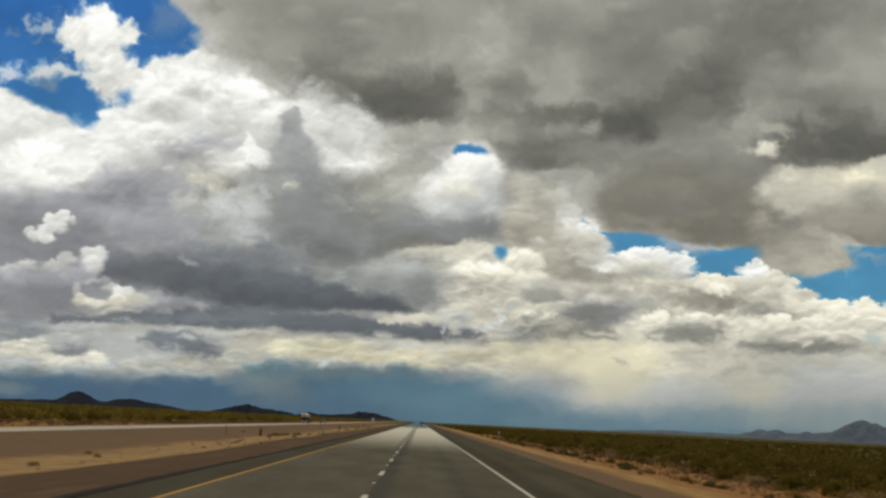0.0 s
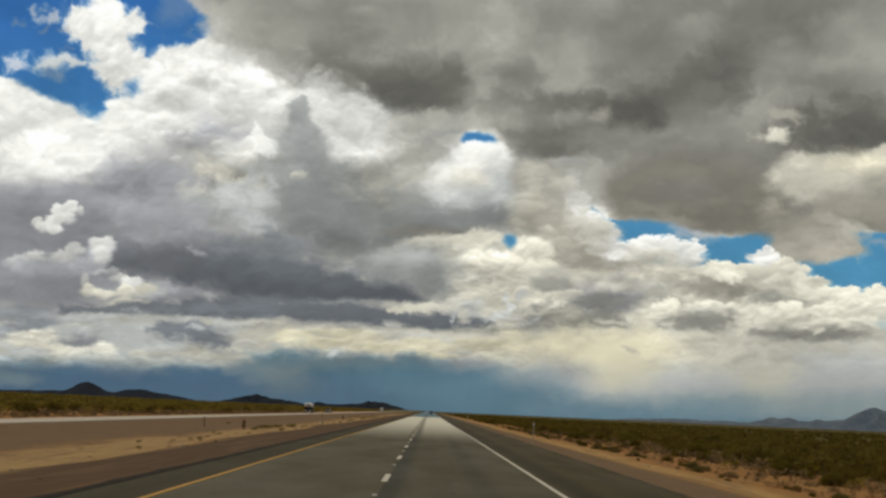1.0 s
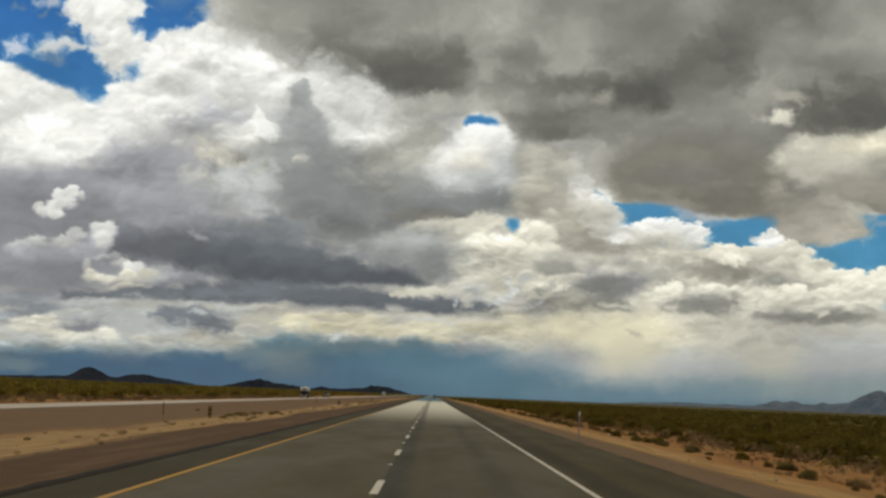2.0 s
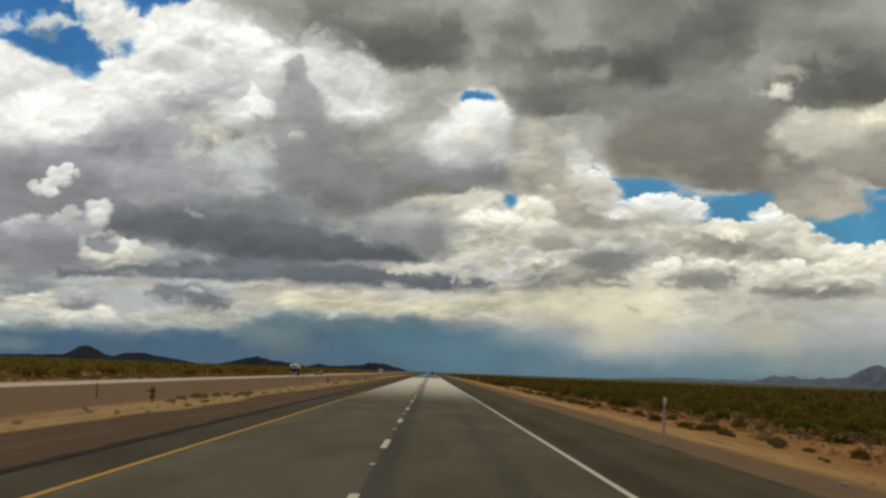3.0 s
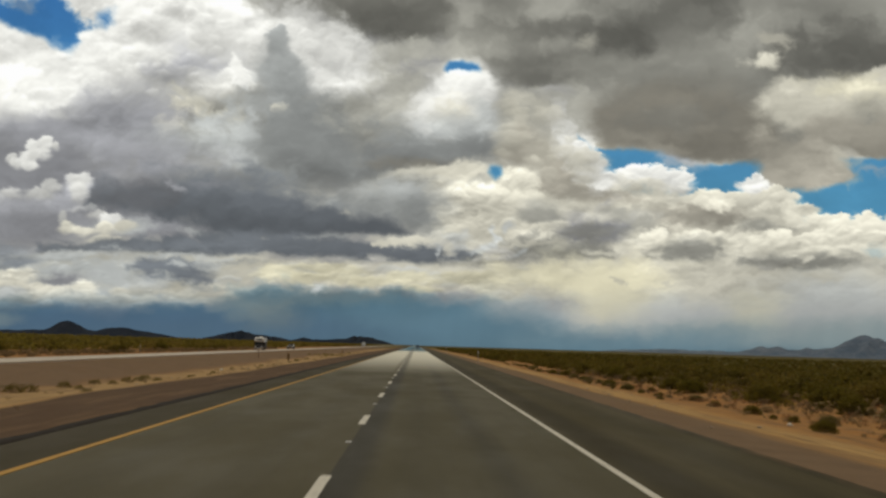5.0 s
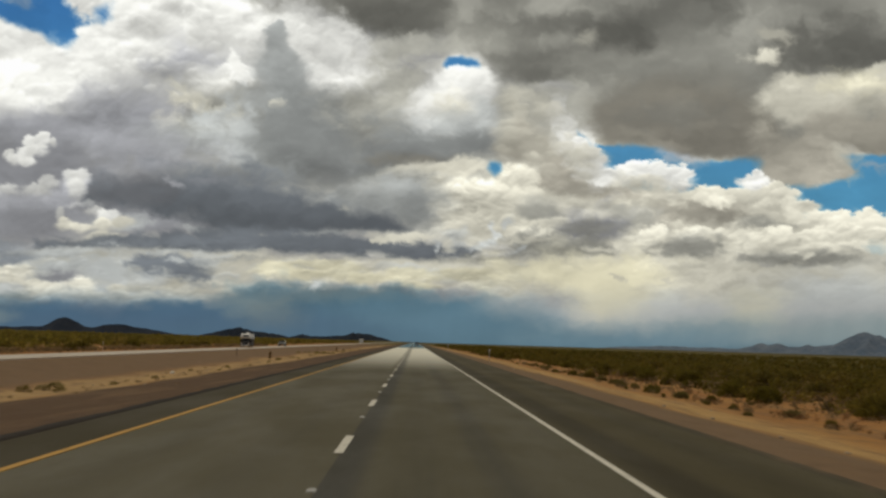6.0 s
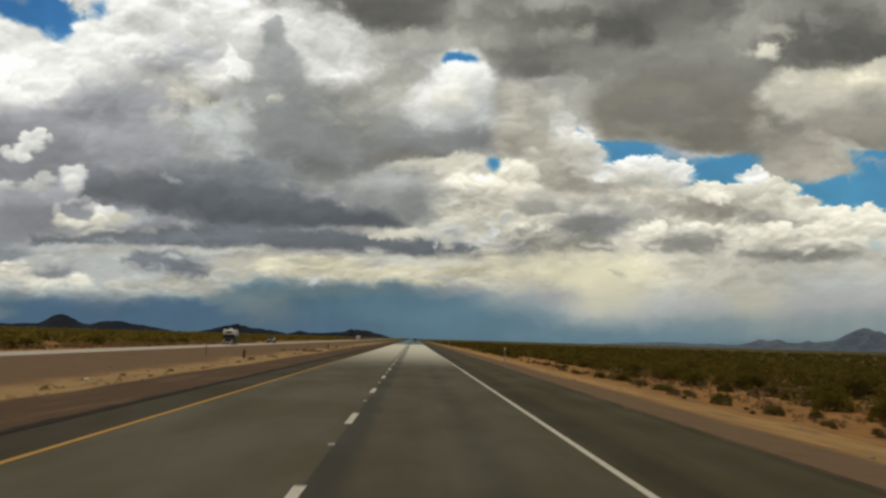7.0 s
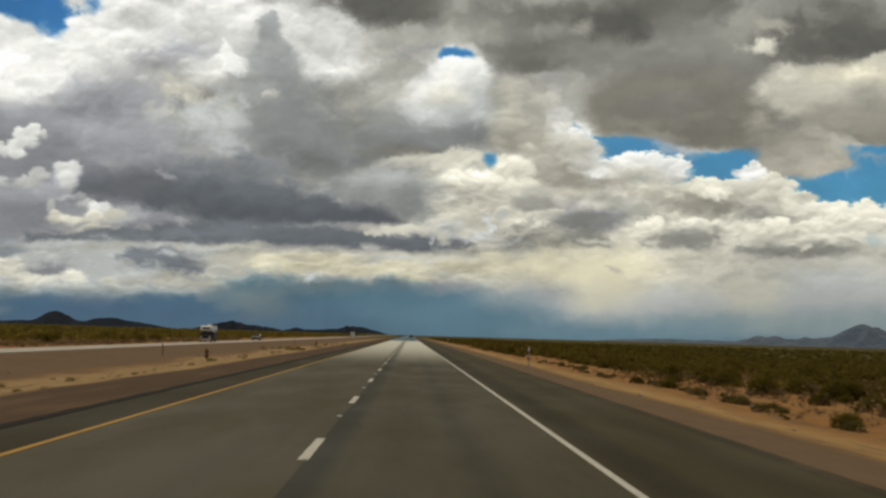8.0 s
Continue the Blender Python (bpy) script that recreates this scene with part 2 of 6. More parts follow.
dab(13.35, 1.75, 0.35, 0.4, 0.54, "deck", 0.75)
dab(13.7, 1.0, 0.15, 0.1, 0.54, "deck", 0.7)
dab(14.6, 1.75, 0.9, 0.3, 0.47, "deck", 0.6)
dab(14.9, 2.45, 1.35, 0.45, 0.40, "deck", 1.0)
dab(15.2, 2.65, 1.0, 0.24, 0.38, "deck", 0.9)
dab(14.2, 2.7, 0.6, 0.24, 0.415, "deck", 0.8)
dab(12.4, 2.3, 0.9, 0.3, 0.5, "deck", 0.7)
dab(13.3, 2.25, 0.5, 0.35, 0.62, "deck", 0.85)
dab(12.7, 2.4, 0.4, 0.2, 0.58, "deck", 0.6)
dab(11.6, 2.75, 1.4, 0.3, 0.55, "deck", 0.85)
dab(13.0, 2.8, 0.5, 0.2, 0.58, "deck", 0.7)
dab(12.2, 3.4, 1.5, 0.6, 0.47, "deck", 0.95)
dab(12.9, 3.0, 0.5, 0.4, 0.52, "deck", 0.6)
dab(13.3, 3.4, 0.3, 0.5, 0.54, "deck", 0.8)
mass([(13.3, 2.64), (13.55, 2.54), (13.78, 2.5), (13.7, 2.75), (13.4, 2.8), (13.1, 2.68)], 0.84, 0.76, "warm", 0.07, 0.1, 0.05)
mass([(13.45, 2.2), (13.8, 2.2), (13.95, 2.45), (13.85, 2.55), (13.65, 2.4)], 0.68, 0.68, "warm", 0.12, 0.12, 0.06, cover=0.8)
# the great heap: blue sky behind it, then its white flank and grey body
clear_sky([(-1.3, -0.9), (2.65, -0.9), (3.05, 0.05), (3.5, 0.5), (3.62, 0.8), (3.3, 0.98), (2.7, 1.03), (2.45, 1.3), (2.45, 1.75), (2.3, 1.9), (1.85, 1.9), (1.72, 2.0), (1.8, 2.15), (1.56, 2.38), (1.4, 2.28), (1.05, 2.02), (0.6, 1.82), (0.2, 1.6), (-0.2, 1.5), (-1.3, 1.2)], 0.07, 0.04)
dab(3.1, 0.3, 0.35, 0.5, 0.6, "lilac", 0.35, 55)
dab(3.55, 0.75, 0.25, 0.2, 0.72, "white", 0.6, 40)
mass([(0.98, 0.6), (1.15, 0.3), (1.45, 0.3), (1.6, 0.18), (1.9, 0.16), (2.1, 0.36), (2.3, 0.28), (2.47, 0.6), (2.4, 0.78), (2.15, 0.75), (2.3, 1.05), (2.55, 1.35), (2.5, 1.75), (2.05, 1.85), (1.8, 1.8), (1.55, 1.5), (1.5, 1.05), (1.2, 0.92), (1.0, 0.88)], 0.95, 0.84, "white", 0.06, 0.14, 0.08, 0.09, grain=0.6)
dab(1.6, 0.45, 0.5, 0.3, 0.97, "white", 0.8)
dab(1.9, 1.0, 0.4, 0.35, 0.84, "white", 0.8)
dab(2.1, 1.4, 0.4, 0.4, 0.87, "white", 0.5)
clear_sky([(2.12, 1.68), (2.3, 1.62), (2.38, 1.78), (2.2, 1.88), (2.1, 1.82)], 0.12, 0.02)
for u, v, ru, rv, t, c in ((0.68, 0.48, 0.2, 0.13, 0.8, 0.8), (0.56, 0.3, 0.14, 0.06, 0.78, 0.7), (0.2, 0.56, 0.12, 0.07, 0.6, 0.4), (0.6, 0.7, 0.12, 0.08, 0.6, 0.4), (1.47, 0.12, 0.05, 0.24, 0.85, 0.55), (0.2, 1.26, 0.24, 0.14, 0.85, 0.85), (0.9, 0.68, 0.12, 0.07, 0.6, 0.35), (1.0, 1.05, 0.1, 0.06, 0.6, 0.3)):
    dab(u, v, ru, rv, t, "lilac", c, -10, 0.22, 0.1)
mass([(0.55, 1.3), (0.75, 1.14), (1.0, 1.1), (1.25, 1.25), (1.1, 1.4), (0.75, 1.46)], 0.92, 0.78, "white", 0.08, 0.12, 0.05, 0.14, cover=0.9)
dab(0.9, 1.5, 0.2, 0.12, 0.62, "lilac", 0.4)
# white flank in front
mass([(-1.3, 1.2), (-0.2, 1.5), (0.2, 1.6), (0.6, 1.83), (1.05, 2.03), (1.4, 2.28), (1.7, 2.47), (2.6, 2.4), (3.3, 2.7), (2.2, 3.1), (1.6, 3.35), (0.7, 3.45), (-1.3, 3.5)], 0.915, 0.9, "white", 0.03, 0.3, 0.03, 0.025, 0.03, grain=0.35)
mass([(1.55, 2.4), (1.62, 2.28), (1.8, 2.12), (1.72, 2.0), (1.85, 1.87), (2.2, 1.92), (2.6, 1.85), (2.9, 2.3), (2.6, 2.7), (1.9, 2.6)], 0.965, 0.94, "white", 0.04, 0.3, 0.05, 0.05, 0.02, grain=0.35)
mass([(2.5, 1.25), (2.75, 1.03), (3.2, 0.98), (3.45, 0.88), (3.9, 1.1), (4.4, 1.45), (4.9, 1.75), (4.9, 2.3), (4.0, 2.3), (2.5, 2.2), (2.4, 1.7)], 0.93, 0.9, "white", 0.07, 0.3, 0.08, 0.08, grain=0.5)
crowd(22, 70, [(1.9, 2.1), (2.55, 2.05), (2.85, 1.4), (3.4, 1.2), (4.9, 1.85)], [(1.9, 2.8), (4.9, 2.6)], 0.12, 0.4, 0.95, 0.14, "white", 0.8, 0.2)
crowd(23, 40, [(-0.8, 1.9), (0.5, 2.2), (1.6, 2.75)], [(-0.8, 3.3), (1.6, 3.3)], 0.15, 0.5, 0.95, 0.1, "white", 0.7, 0.3, cover=0.6)
dab(0.2, 2.45, 0.6, 0.4, 0.84, "white", 0.9)
dab(1.0, 2.3, 0.7, 0.25, 0.9, "white", 0.6, 20)
dab(1.2, 2.85, 1.1, 0.35, 0.95, "white", 0.8)
dab(3.6, 1.5, 0.5, 0.4, 0.82, "white", 0.8)
dab(3.9, 1.1, 0.5, 0.3, 0.74, "white", 0.7, 30)
dab(2.9, 1.6, 0.5, 0.3, 0.86, "white", 0.6)
dab(4.15, 1.8, 0.4, 0.35, 0.95, "white", 0.8)
dab(4.0, 1.4, 0.2, 0.12, 0.93, "white", 0.6)
dab(3.3, 2.1, 0.6, 0.3, 0.88, "white", 0.6)
dab(4.7, 2.05, 0.35, 0.35, 0.93, "white", 0.6)
dab(3.25, 2.72, 0.45, 0.3, 0.64, "lilac", 0.85)
dab(3.8, 2.6, 0.7, 0.4, 0.72, "lilac", 0.75)
dab(4.1, 2.2, 0.5, 0.3, 0.76, "white", 0.75, 25)
dab(2.9, 3.0, 1.0, 0.3, 0.74, "white", 0.8)
dab(2.3, 3.25, 0.7, 0.4, 0.63, "lilac", 0.9)
dab(0.9, 3.62, 1.9, 0.3, 0.59, "lilac", 0.95)
dab(1.9, 3.5, 0.8, 0.3, 0.61, "lilac", 0.7)
dab(3.0, 3.4, 0.7, 0.3, 0.68, "lilac", 0.6)
for u, v, ru, rv, t, a in ((3.75, 3.15, 0.4, 0.12, 0.88, 35), (3.85, 3.35, 0.3, 0.1, 0.87, 10), (4.2, 3.45, 0.28, 0.1, 0.86, -10), (3.35, 3.6, 0.35, 0.12, 0.83, 10), (3.55, 3.2, 0.25, 0.16, 0.83, 0), (4.4, 3.3, 0.2, 0.12, 0.8, 0), (3.1, 3.5, 0.14, 0.16, 0.8, 0)):
    dab(u, v, ru, rv, t, "warm", 0.8, a, 0.16, 0.5)
dab(4.2, 3.0, 0.7, 0.3, 0.67, "deck", 0.7)
# the bright crown behind the dome, and the dome itself
mass([(5.1, 1.85), (5.8, 1.65), (6.3, 2.0), (6.8, 2.25), (7.1, 2.6), (6.9, 3.1), (6.2, 3.2), (5.5, 3.1), (5.2, 2.6)], 0.9, 0.86, "white", 0.25, 0.3, 0.12, 0.1, grain=0.6)
crowd(24, 40, [(5.3, 1.9), (6.0, 1.9), (7.0, 2.5)], [(5.3, 3.0), (7.0, 3.1)], 0.1, 0.32, 0.92, 0.14, "white", 0.8, 0.2)
dab(5.5, 2.0, 0.4, 0.3, 0.93, "white", 0.7)
dab(6.0, 2.3, 0.55, 0.4, 0.91, "white", 0.8)
dab(5.6, 1.7, 0.5, 0.25, 0.72, "white", 0.7, 20)
dab(6.3, 2.95, 0.5, 0.22, 0.89, "white", 0.8)
dab(6.75, 2.7, 0.3, 0.2, 0.84, "white", 0.6)
dab(7.2, 2.55, 0.5, 0.3, 0.7, "deck", 0.8)
dab(6.6, 2.4, 0.25, 0.15, 0.8, "white", 0.5)
dab(7.2, 2.95, 0.5, 0.3, 0.66, "deck", 0.8)
dab(6.5, 3.3, 0.9, 0.25, 0.68, "deck", 0.7)
mass([(4.93, 2.15), (4.98, 1.97), (5.15, 1.92), (5.3, 2.02), (5.35, 2.25), (5.5, 2.45), (5.55, 2.75), (5.7, 3.1), (5.6, 3.6), (4.9, 3.5), (4.85, 2.9), (5.0, 2.5)], 0.66, 0.58, "mist", 0.07, 0.4, 0.08, 0.05, grain=0.3, cover=0.95)
puff(5.14, 2.12, 0.22, 0.2, 0.7, 0.66, "mist", 0.14, 0.7, 0.9, 0.3, 0.15)
dab(4.85, 2.4, 0.16, 0.3, 0.86, "white", 0.6)
mass([(4.3, 2.62), (4.42, 2.38), (4.52, 2.42), (4.6, 2.6), (4.8, 2.75), (4.82, 2.92), (4.6, 2.98), (4.36, 2.86)], 0.96, 0.94, "white", 0.05, 0.07, 0.08, 0.08, grain=0.3)
mass([(5.0, 3.3), (5.1, 3.22), (5.32, 3.24), (5.35, 3.33), (5.15, 3.37)], 0.84, 0.8, "warm", 0.06, 0.06, 0.03, cover=0.85)
mass([(5.0, 2.2), (5.28, 2.18), (5.45, 2.5), (5.6, 2.8), (5.75, 3.2), (4.95, 3.2), (4.95, 2.6)], 0.66, 0.59, "mist", 0.1, 0.25, 0.06, 0.05, grain=0.3, cover=0.9)
dab(5.4, 3.5, 0.6, 0.4, 0.56, "mist", 0.8)
dab(4.92, 2.75, 0.22, 0.35, 0.67, "mist", 0.8)
dab(4.7, 3.2, 0.5, 0.25, 0.65, "mist", 0.8)
dab(5.85, 3.4, 0.5, 0.3, 0.6, "mist", 0.8)
mass([(5.0, 3.3), (5.1, 3.22), (5.32, 3.24), (5.35, 3.33), (5.15, 3.37)], 0.86, 0.82, "warm", 0.06, 0.06, 0.03, cover=0.9)
# the grey body below
dab(5.9, 3.75, 1.0, 0.7, 0.53, "mist", 0.9)
dab(6.1, 4.3, 1.1, 0.35, 0.48, "mist", 0.85)
dab(2.6, 3.7, 0.8, 0.4, 0.6, "lilac", 0.7)
dab(3.9, 3.9, 0.8, 0.45, 0.65, "mist", 0.8)
dab(4.4, 3.85, 0.45, 0.55, 0.75, "mist", 0.85, -10)
dab(3.9, 3.6, 0.35, 0.25, 0.74, "mist", 0.8)
dab(4.65, 3.7, 0.15, 0.4, 0.76, "mist", 0.7)
dab(3.3, 4.15, 0.9, 0.3, 0.6, "lilac", 0.7)
dab(2.2, 3.9, 0.5, 0.35, 0.66, "lilac", 0.6)
dab(4.8, 4.3, 0.4, 0.35, 0.64, "mist", 0.5)
dab(5.4, 4.0, 0.7, 0.5, 0.54, "mist", 0.8)
dab(1.0, 4.3, 1.6, 0.3, 0.52, "lilac", 0.8)
dab(0.2, 4.1, 0.8, 0.3, 0.55, "lilac", 0.6)
mass([(4.9, 3.7), (5.6, 3.4), (6.3, 3.6), (7.1, 3.85), (6.9, 4.55), (6.2, 4.72), (5.4, 4.6), (4.9, 4.2)], 0.56, 0.47, "mist", 0.4, 0.16, 0.0, 0.1, grain=0.2)
dab(6.2, 4.0, 0.7, 0.4, 0.53, "mist", 0.7)
dab(5.2, 4.55, 0.4, 0.25, 0.62, "mist", 0.6)
dab(6.7, 3.4, 0.7, 0.25, 0.66, "deck", 0.8)
dab(7.3, 3.3, 0.4, 0.3, 0.69, "deck", 0.7)
dab(6.55, 3.8, 0.3, 0.3, 0.6, "deck", 0.4)
mass([(6.9, 3.7), (7.7, 3.55), (8.7, 3.6), (9.1, 3.9), (8.9, 4.28), (8.0, 4.36), (6.9, 4.42), (6.7, 4.1)], 0.6, 0.49, "mist", 0.35, 0.07, 0.03, 0.08, grain=0.25)
dab(7.5, 4.3, 0.8, 0.1, 0.5, "brown", 0.7)
# the bright heap in the gap of the deck
mass([(7.5, 3.5), (7.55, 3.2), (7.75, 3.0), (8.0, 2.85), (8.05, 2.65), (8.2, 2.55), (8.6, 2.55), (8.8, 2.7), (8.95, 3.0), (8.85, 3.4), (8.3, 3.5), (7.8, 3.5)], 0.8, 0.8, "white", 0.12, 0.3, 0.06, 0.06, grain=0.4)
clear_sky([(8.02, 2.72), (8.08, 2.55), (8.3, 2.55), (8.58, 2.62), (8.62, 2.76), (8.4, 2.85), (8.1, 2.8)], 0.05, 0.02)
mass([(7.48, 3.45), (7.55, 3.22), (7.75, 3.05), (7.98, 2.88), (8.1, 2.75), (8.25, 2.7), (8.5, 2.76), (8.75, 2.75), (8.88, 2.98), (8.88, 3.2), (8.65, 3.38), (8.05, 3.42), (7.65, 3.56)], 0.995, 0.86, "white", 0.04, 0.38, 0.06, 0.05, grain=0.4)
dab(8.2, 3.4, 0.45, 0.25, 0.82, "warm", 0.8)
dab(8.65, 3.25, 0.3, 0.25, 0.84, "white", 0.6)
dab(8.2, 3.65, 0.75, 0.25, 0.74, "mist", 0.7)
dab(8.75, 3.5, 0.35, 0.3, 0.78, "mist", 0.6)
# between heap and strip
mass([(8.95, 3.05), (9.9, 3.05), (10.4, 3.2), (10.5, 3.7), (10.0, 4.3), (9.3, 4.4), (8.9, 4.1), (8.8, 3.4)], 0.66, 0.64, "deck", 0.2, 0.3, 0.05, 0.08, grain=0.3)
dab(9.25, 3.45, 0.2, 0.35, 0.8, "warm", 0.8)
dab(9.6, 3.4, 0.2, 0.3, 0.74, "warm", 0.5)
dab(10.5, 3.25, 0.5, 0.3, 0.66, "deck", 0.6)
mass([(8.95, 3.75), (9.3, 3.65), (9.8, 3.8), (9.95, 4.2), (9.85, 4.4), (9.2, 4.42), (8.9, 4.2)], 0.66, 0.58, "brown", 0.2, 0.12, 0.03, grain=0.25)
# blue strip with the heaps that border it
clear_sky([(10.3, 3.85), (10.55, 4.05), (11.2, 4.1), (11.78, 4.16), (12.15, 4.42), (12.7, 4.4), (13.4, 4.32), (13.55, 4.5), (13.3, 4.95), (10.6, 4.9), (10.35, 4.3)], 0.05, 0.03)
clear_sky([(13.9, 4.75), (14.9, 4.35), (17.2, 4.3), (17.2, 5.6), (14.3, 5.5), (13.9, 5.1)], 0.05, 0.03)
dab(12.05, 4.28, 0.45, 0.14, 0.7, "slate", 0.75, 15)
dab(11.9, 4.4, 0.14, 0.14, 0.7, "slate", 0.55, 45)
dab(10.6, 3.85, 0.35, 0.16, 0.72, "white", 0.6)
mass([(10.5, 3.35), (11.5, 3.1), (12.6, 3.1), (13.6, 3.3), (13.9, 3.9), (13.6, 4.4), (12.9, 4.35), (12.2, 4.32), (11.6, 4.1), (10.9, 3.98), (10.5, 3.7)], 0.49, 0.455, "brown", 0.4, 0.07, 0.03, 0.05, grain=0.12)
dab(11.9, 4.12, 0.5, 0.09, 0.58, "brown", 0.6, 12)
dab(12.9, 4.05, 0.6, 0.18, 0.44, "brown", 0.7)
dab(11.4, 3.9, 0.6, 0.1, 0.53, "brown", 0.6)
dab(11.9, 3.6, 0.9, 0.25, 0.45, "deck", 0.6)
mass([(13.5, 3.25), (13.62, 3.08), (13.85, 2.98), (14.6, 2.98), (15.2, 2.95), (15.4, 2.78), (17.2, 2.7), (17.2, 3.8), (15.2, 3.8), (13.9, 3.9), (13.45, 3.6)], 0.79, 0.7, "warm", 0.05, 0.35, 0.07, 0.05, 0.02, grain=0.35)
dab(13.9, 3.2, 0.3, 0.2, 0.84, "warm", 0.6)
dab(15.3, 3.1, 0.9, 0.22, 0.82, "cream", 0.5)
dab(14.3, 3.55, 0.7, 0.2, 0.68, "warm", 0.6)
mass([(14.2, 3.8), (15.0, 3.6), (17.2, 3.5), (17.2, 4.35), (15.3, 4.38), (14.7, 4.2)], 0.63, 0.49, "brown", 0.3, 0.06, 0.03, 0.05, grain=0.2)
mass([(13.4, 3.9), (14.2, 3.9), (14.75, 4.1), (15.0, 4.42), (15.2, 4.72), (14.7, 4.78), (14.3, 4.92), (13.75, 4.9), (13.45, 4.6), (13.35, 4.2)], 0.6, 0.62, "brown", 0.3, 0.05, 0.05, 0.04, grain=0.25)
dab(14.5, 4.55, 0.4, 0.2, 0.7, "brown", 0.7)
dab(14.5, 4.15, 0.7, 0.12, 0.68, "brown", 0.7, 20)
dab(14.85, 4.45, 0.12, 0.3, 0.72, "warm", 0.7, -30)
dab(13.9, 4.75, 0.5, 0.15, 0.66, "brown", 0.7)
dab(14.9, 4.6, 0.2, 0.14, 0.6, "brown", 0.5)
dab(13.6, 4.2, 0.4, 0.3, 0.55, "brown", 0.6)
dab(15.35, 4.55, 0.25, 0.05, 0.62, "slate", 0.5)
dab(15.9, 4.6, 0.5, 0.08, 0.6, "slate", 0.4)
# cumulus wall on the right
for u, v, ru, rv, top, foot in ((10.3, 4.12, 0.2, 0.2, 0.86, 0.8), (10.5, 4.4, 0.3, 0.34, 0.93, 0.86), (11.2, 4.62, 0.35, 0.25, 0.93, 0.86), (10.85, 4.7, 0.35, 0.22, 0.86, 0.8), (11.65, 4.62, 0.3, 0.27, 0.92, 0.84), (12.0, 4.72, 0.33, 0.27, 0.9, 0.82), (12.55, 5.05, 0.45, 0.23, 0.91, 0.82), (13.35, 4.85, 0.3, 0.25, 0.95, 0.88), (13.05, 5.05, 0.3, 0.2, 0.92, 0.84), (13.75, 5.1, 0.4, 0.3, 0.87, 0.8), (14.2, 5.25, 0.3, 0.14, 0.87, 0.8), (14.5, 5.5, 0.4, 0.2, 0.9, 0.83), (14.85, 5.45, 0.25, 0.15, 0.92, 0.84), (15.3, 5.5, 0.35, 0.16, 0.91, 0.84), (15.35, 5.35, 0.13, 0.12, 0.92, 0.86), (16.2, 5.5, 0.6, 0.24, 0.9, 0.83)):
    puff(u, v, ru, rv, top, foot, "white" if v < 4.9 else "warm", 0.09, 0.6)
mass([(10.4, 4.6), (11.5, 4.75), (12.4, 5.05), (13.4, 5.1), (14.3, 5.45), (15.5, 5.6), (17.2, 5.6), (17.2, 6.1), (10.4, 6.1)], 0.84, 0.8, "warm", 0.2, 0.3, 0.1, 0.08, grain=0.4, cover=0.85)
crowd(21, 150, [(8.0, 4.7), (10.4, 4.75), (11.5, 4.75), (12.4, 5.0), (13.4, 5.0), (14.3, 5.45), (16.8, 5.55)], [(8.0, 5.5), (10.4, 6.0), (16.8, 6.15)], 0.09, 0.34, 0.88, 0.2, "warm")
for u, v, ru, rv, t, h in ((10.95, 4.95, 0.6, 0.13, 0.68, "brown"), (11.6, 5.15, 0.5, 0.1, 0.76, "warm"), (12.2, 5.35, 0.95, 0.2, 0.58, "brown"), (12.75, 5.28, 0.45, 0.14, 0.56, "brown"), (11.2, 5.3, 0.5, 0.12, 0.68, "deck"), (11.3, 5.42, 0.35, 0.09, 0.66, "deck"), (13.45, 5.5, 0.55, 0.1, 0.58, "deck"), (13.5, 5.3, 0.3, 0.12, 0.76, "warm"), (14.2, 5.6, 0.3, 0.08, 0.7, "warm"), (13.75, 5.25, 0.14, 0.2, 0.72, "warm"), (14.9, 5.75, 0.5, 0.08, 0.74, "warm"), (11.9, 4.95, 0.35, 0.12, 0.8, "warm"), (12.6, 5.1, 0.3, 0.1, 0.83, "warm")):
    dab(u, v, ru, rv, t, h, 0.85, 3, 0.14)
for u, v, ru, rv, top, foot in ((11.55, 5.72, 0.3, 0.23, 0.9, 0.72), (12.3, 5.65, 0.35, 0.13, 0.87, 0.76), (12.7, 5.68, 0.25, 0.12, 0.86, 0.74), (13.2, 5.75, 0.35, 0.18, 0.87, 0.8), (13.7, 5.72, 0.35, 0.18, 0.88, 0.82), (14.5, 5.7, 0.3, 0.14, 0.9, 0.8), (14.9, 5.62, 0.3, 0.12, 0.9, 0.8), (15.5, 5.72, 0.3, 0.12, 0.88, 0.8), (14.15, 5.85, 0.25, 0.1, 0.84, 0.8), (16.2, 5.8, 0.4, 0.14, 0.86, 0.8)):
    puff(u, v, ru, rv, top, foot, "warm", 0.14, 0.6)
mass([(11.75, 5.95), (11.85, 5.75), (12.2, 5.62), (12.6, 5.78), (12.85, 5.8), (12.75, 5.95), (12.4, 6.05), (11.9, 6.06), (11.5, 6.0)], 0.66, 0.53, "deck", 0.16, 0.06, 0.06, 0.06, grain=0.4)
mass([(13.0, 6.12), (13.4, 6.03), (14.0, 6.02), (14.6, 6.05), (15.1, 5.98), (15.3, 6.08), (14.8, 6.22), (14.4, 6.35), (14.0, 6.38), (13.8, 6.22), (13.2, 6.2)], 0.6, 0.5, "deck", 0.12, 0.07, 0.04, 0.06, grain=0.3)
dab(12.3, 5.9, 0.7, 0.15, 0.54, "deck", 0.85)
dab(14.2, 6.22, 0.95, 0.13, 0.52, "deck", 0.85)
dab(14.25, 6.05, 0.1, 0.06, 0.86, "warm", 0.8)
dab(15.45, 5.97, 0.18, 0.12, 0.68, "sea", 0.7)
dab(15.5, 6.2, 0.4, 0.14, 0.66, "deck", 0.6)
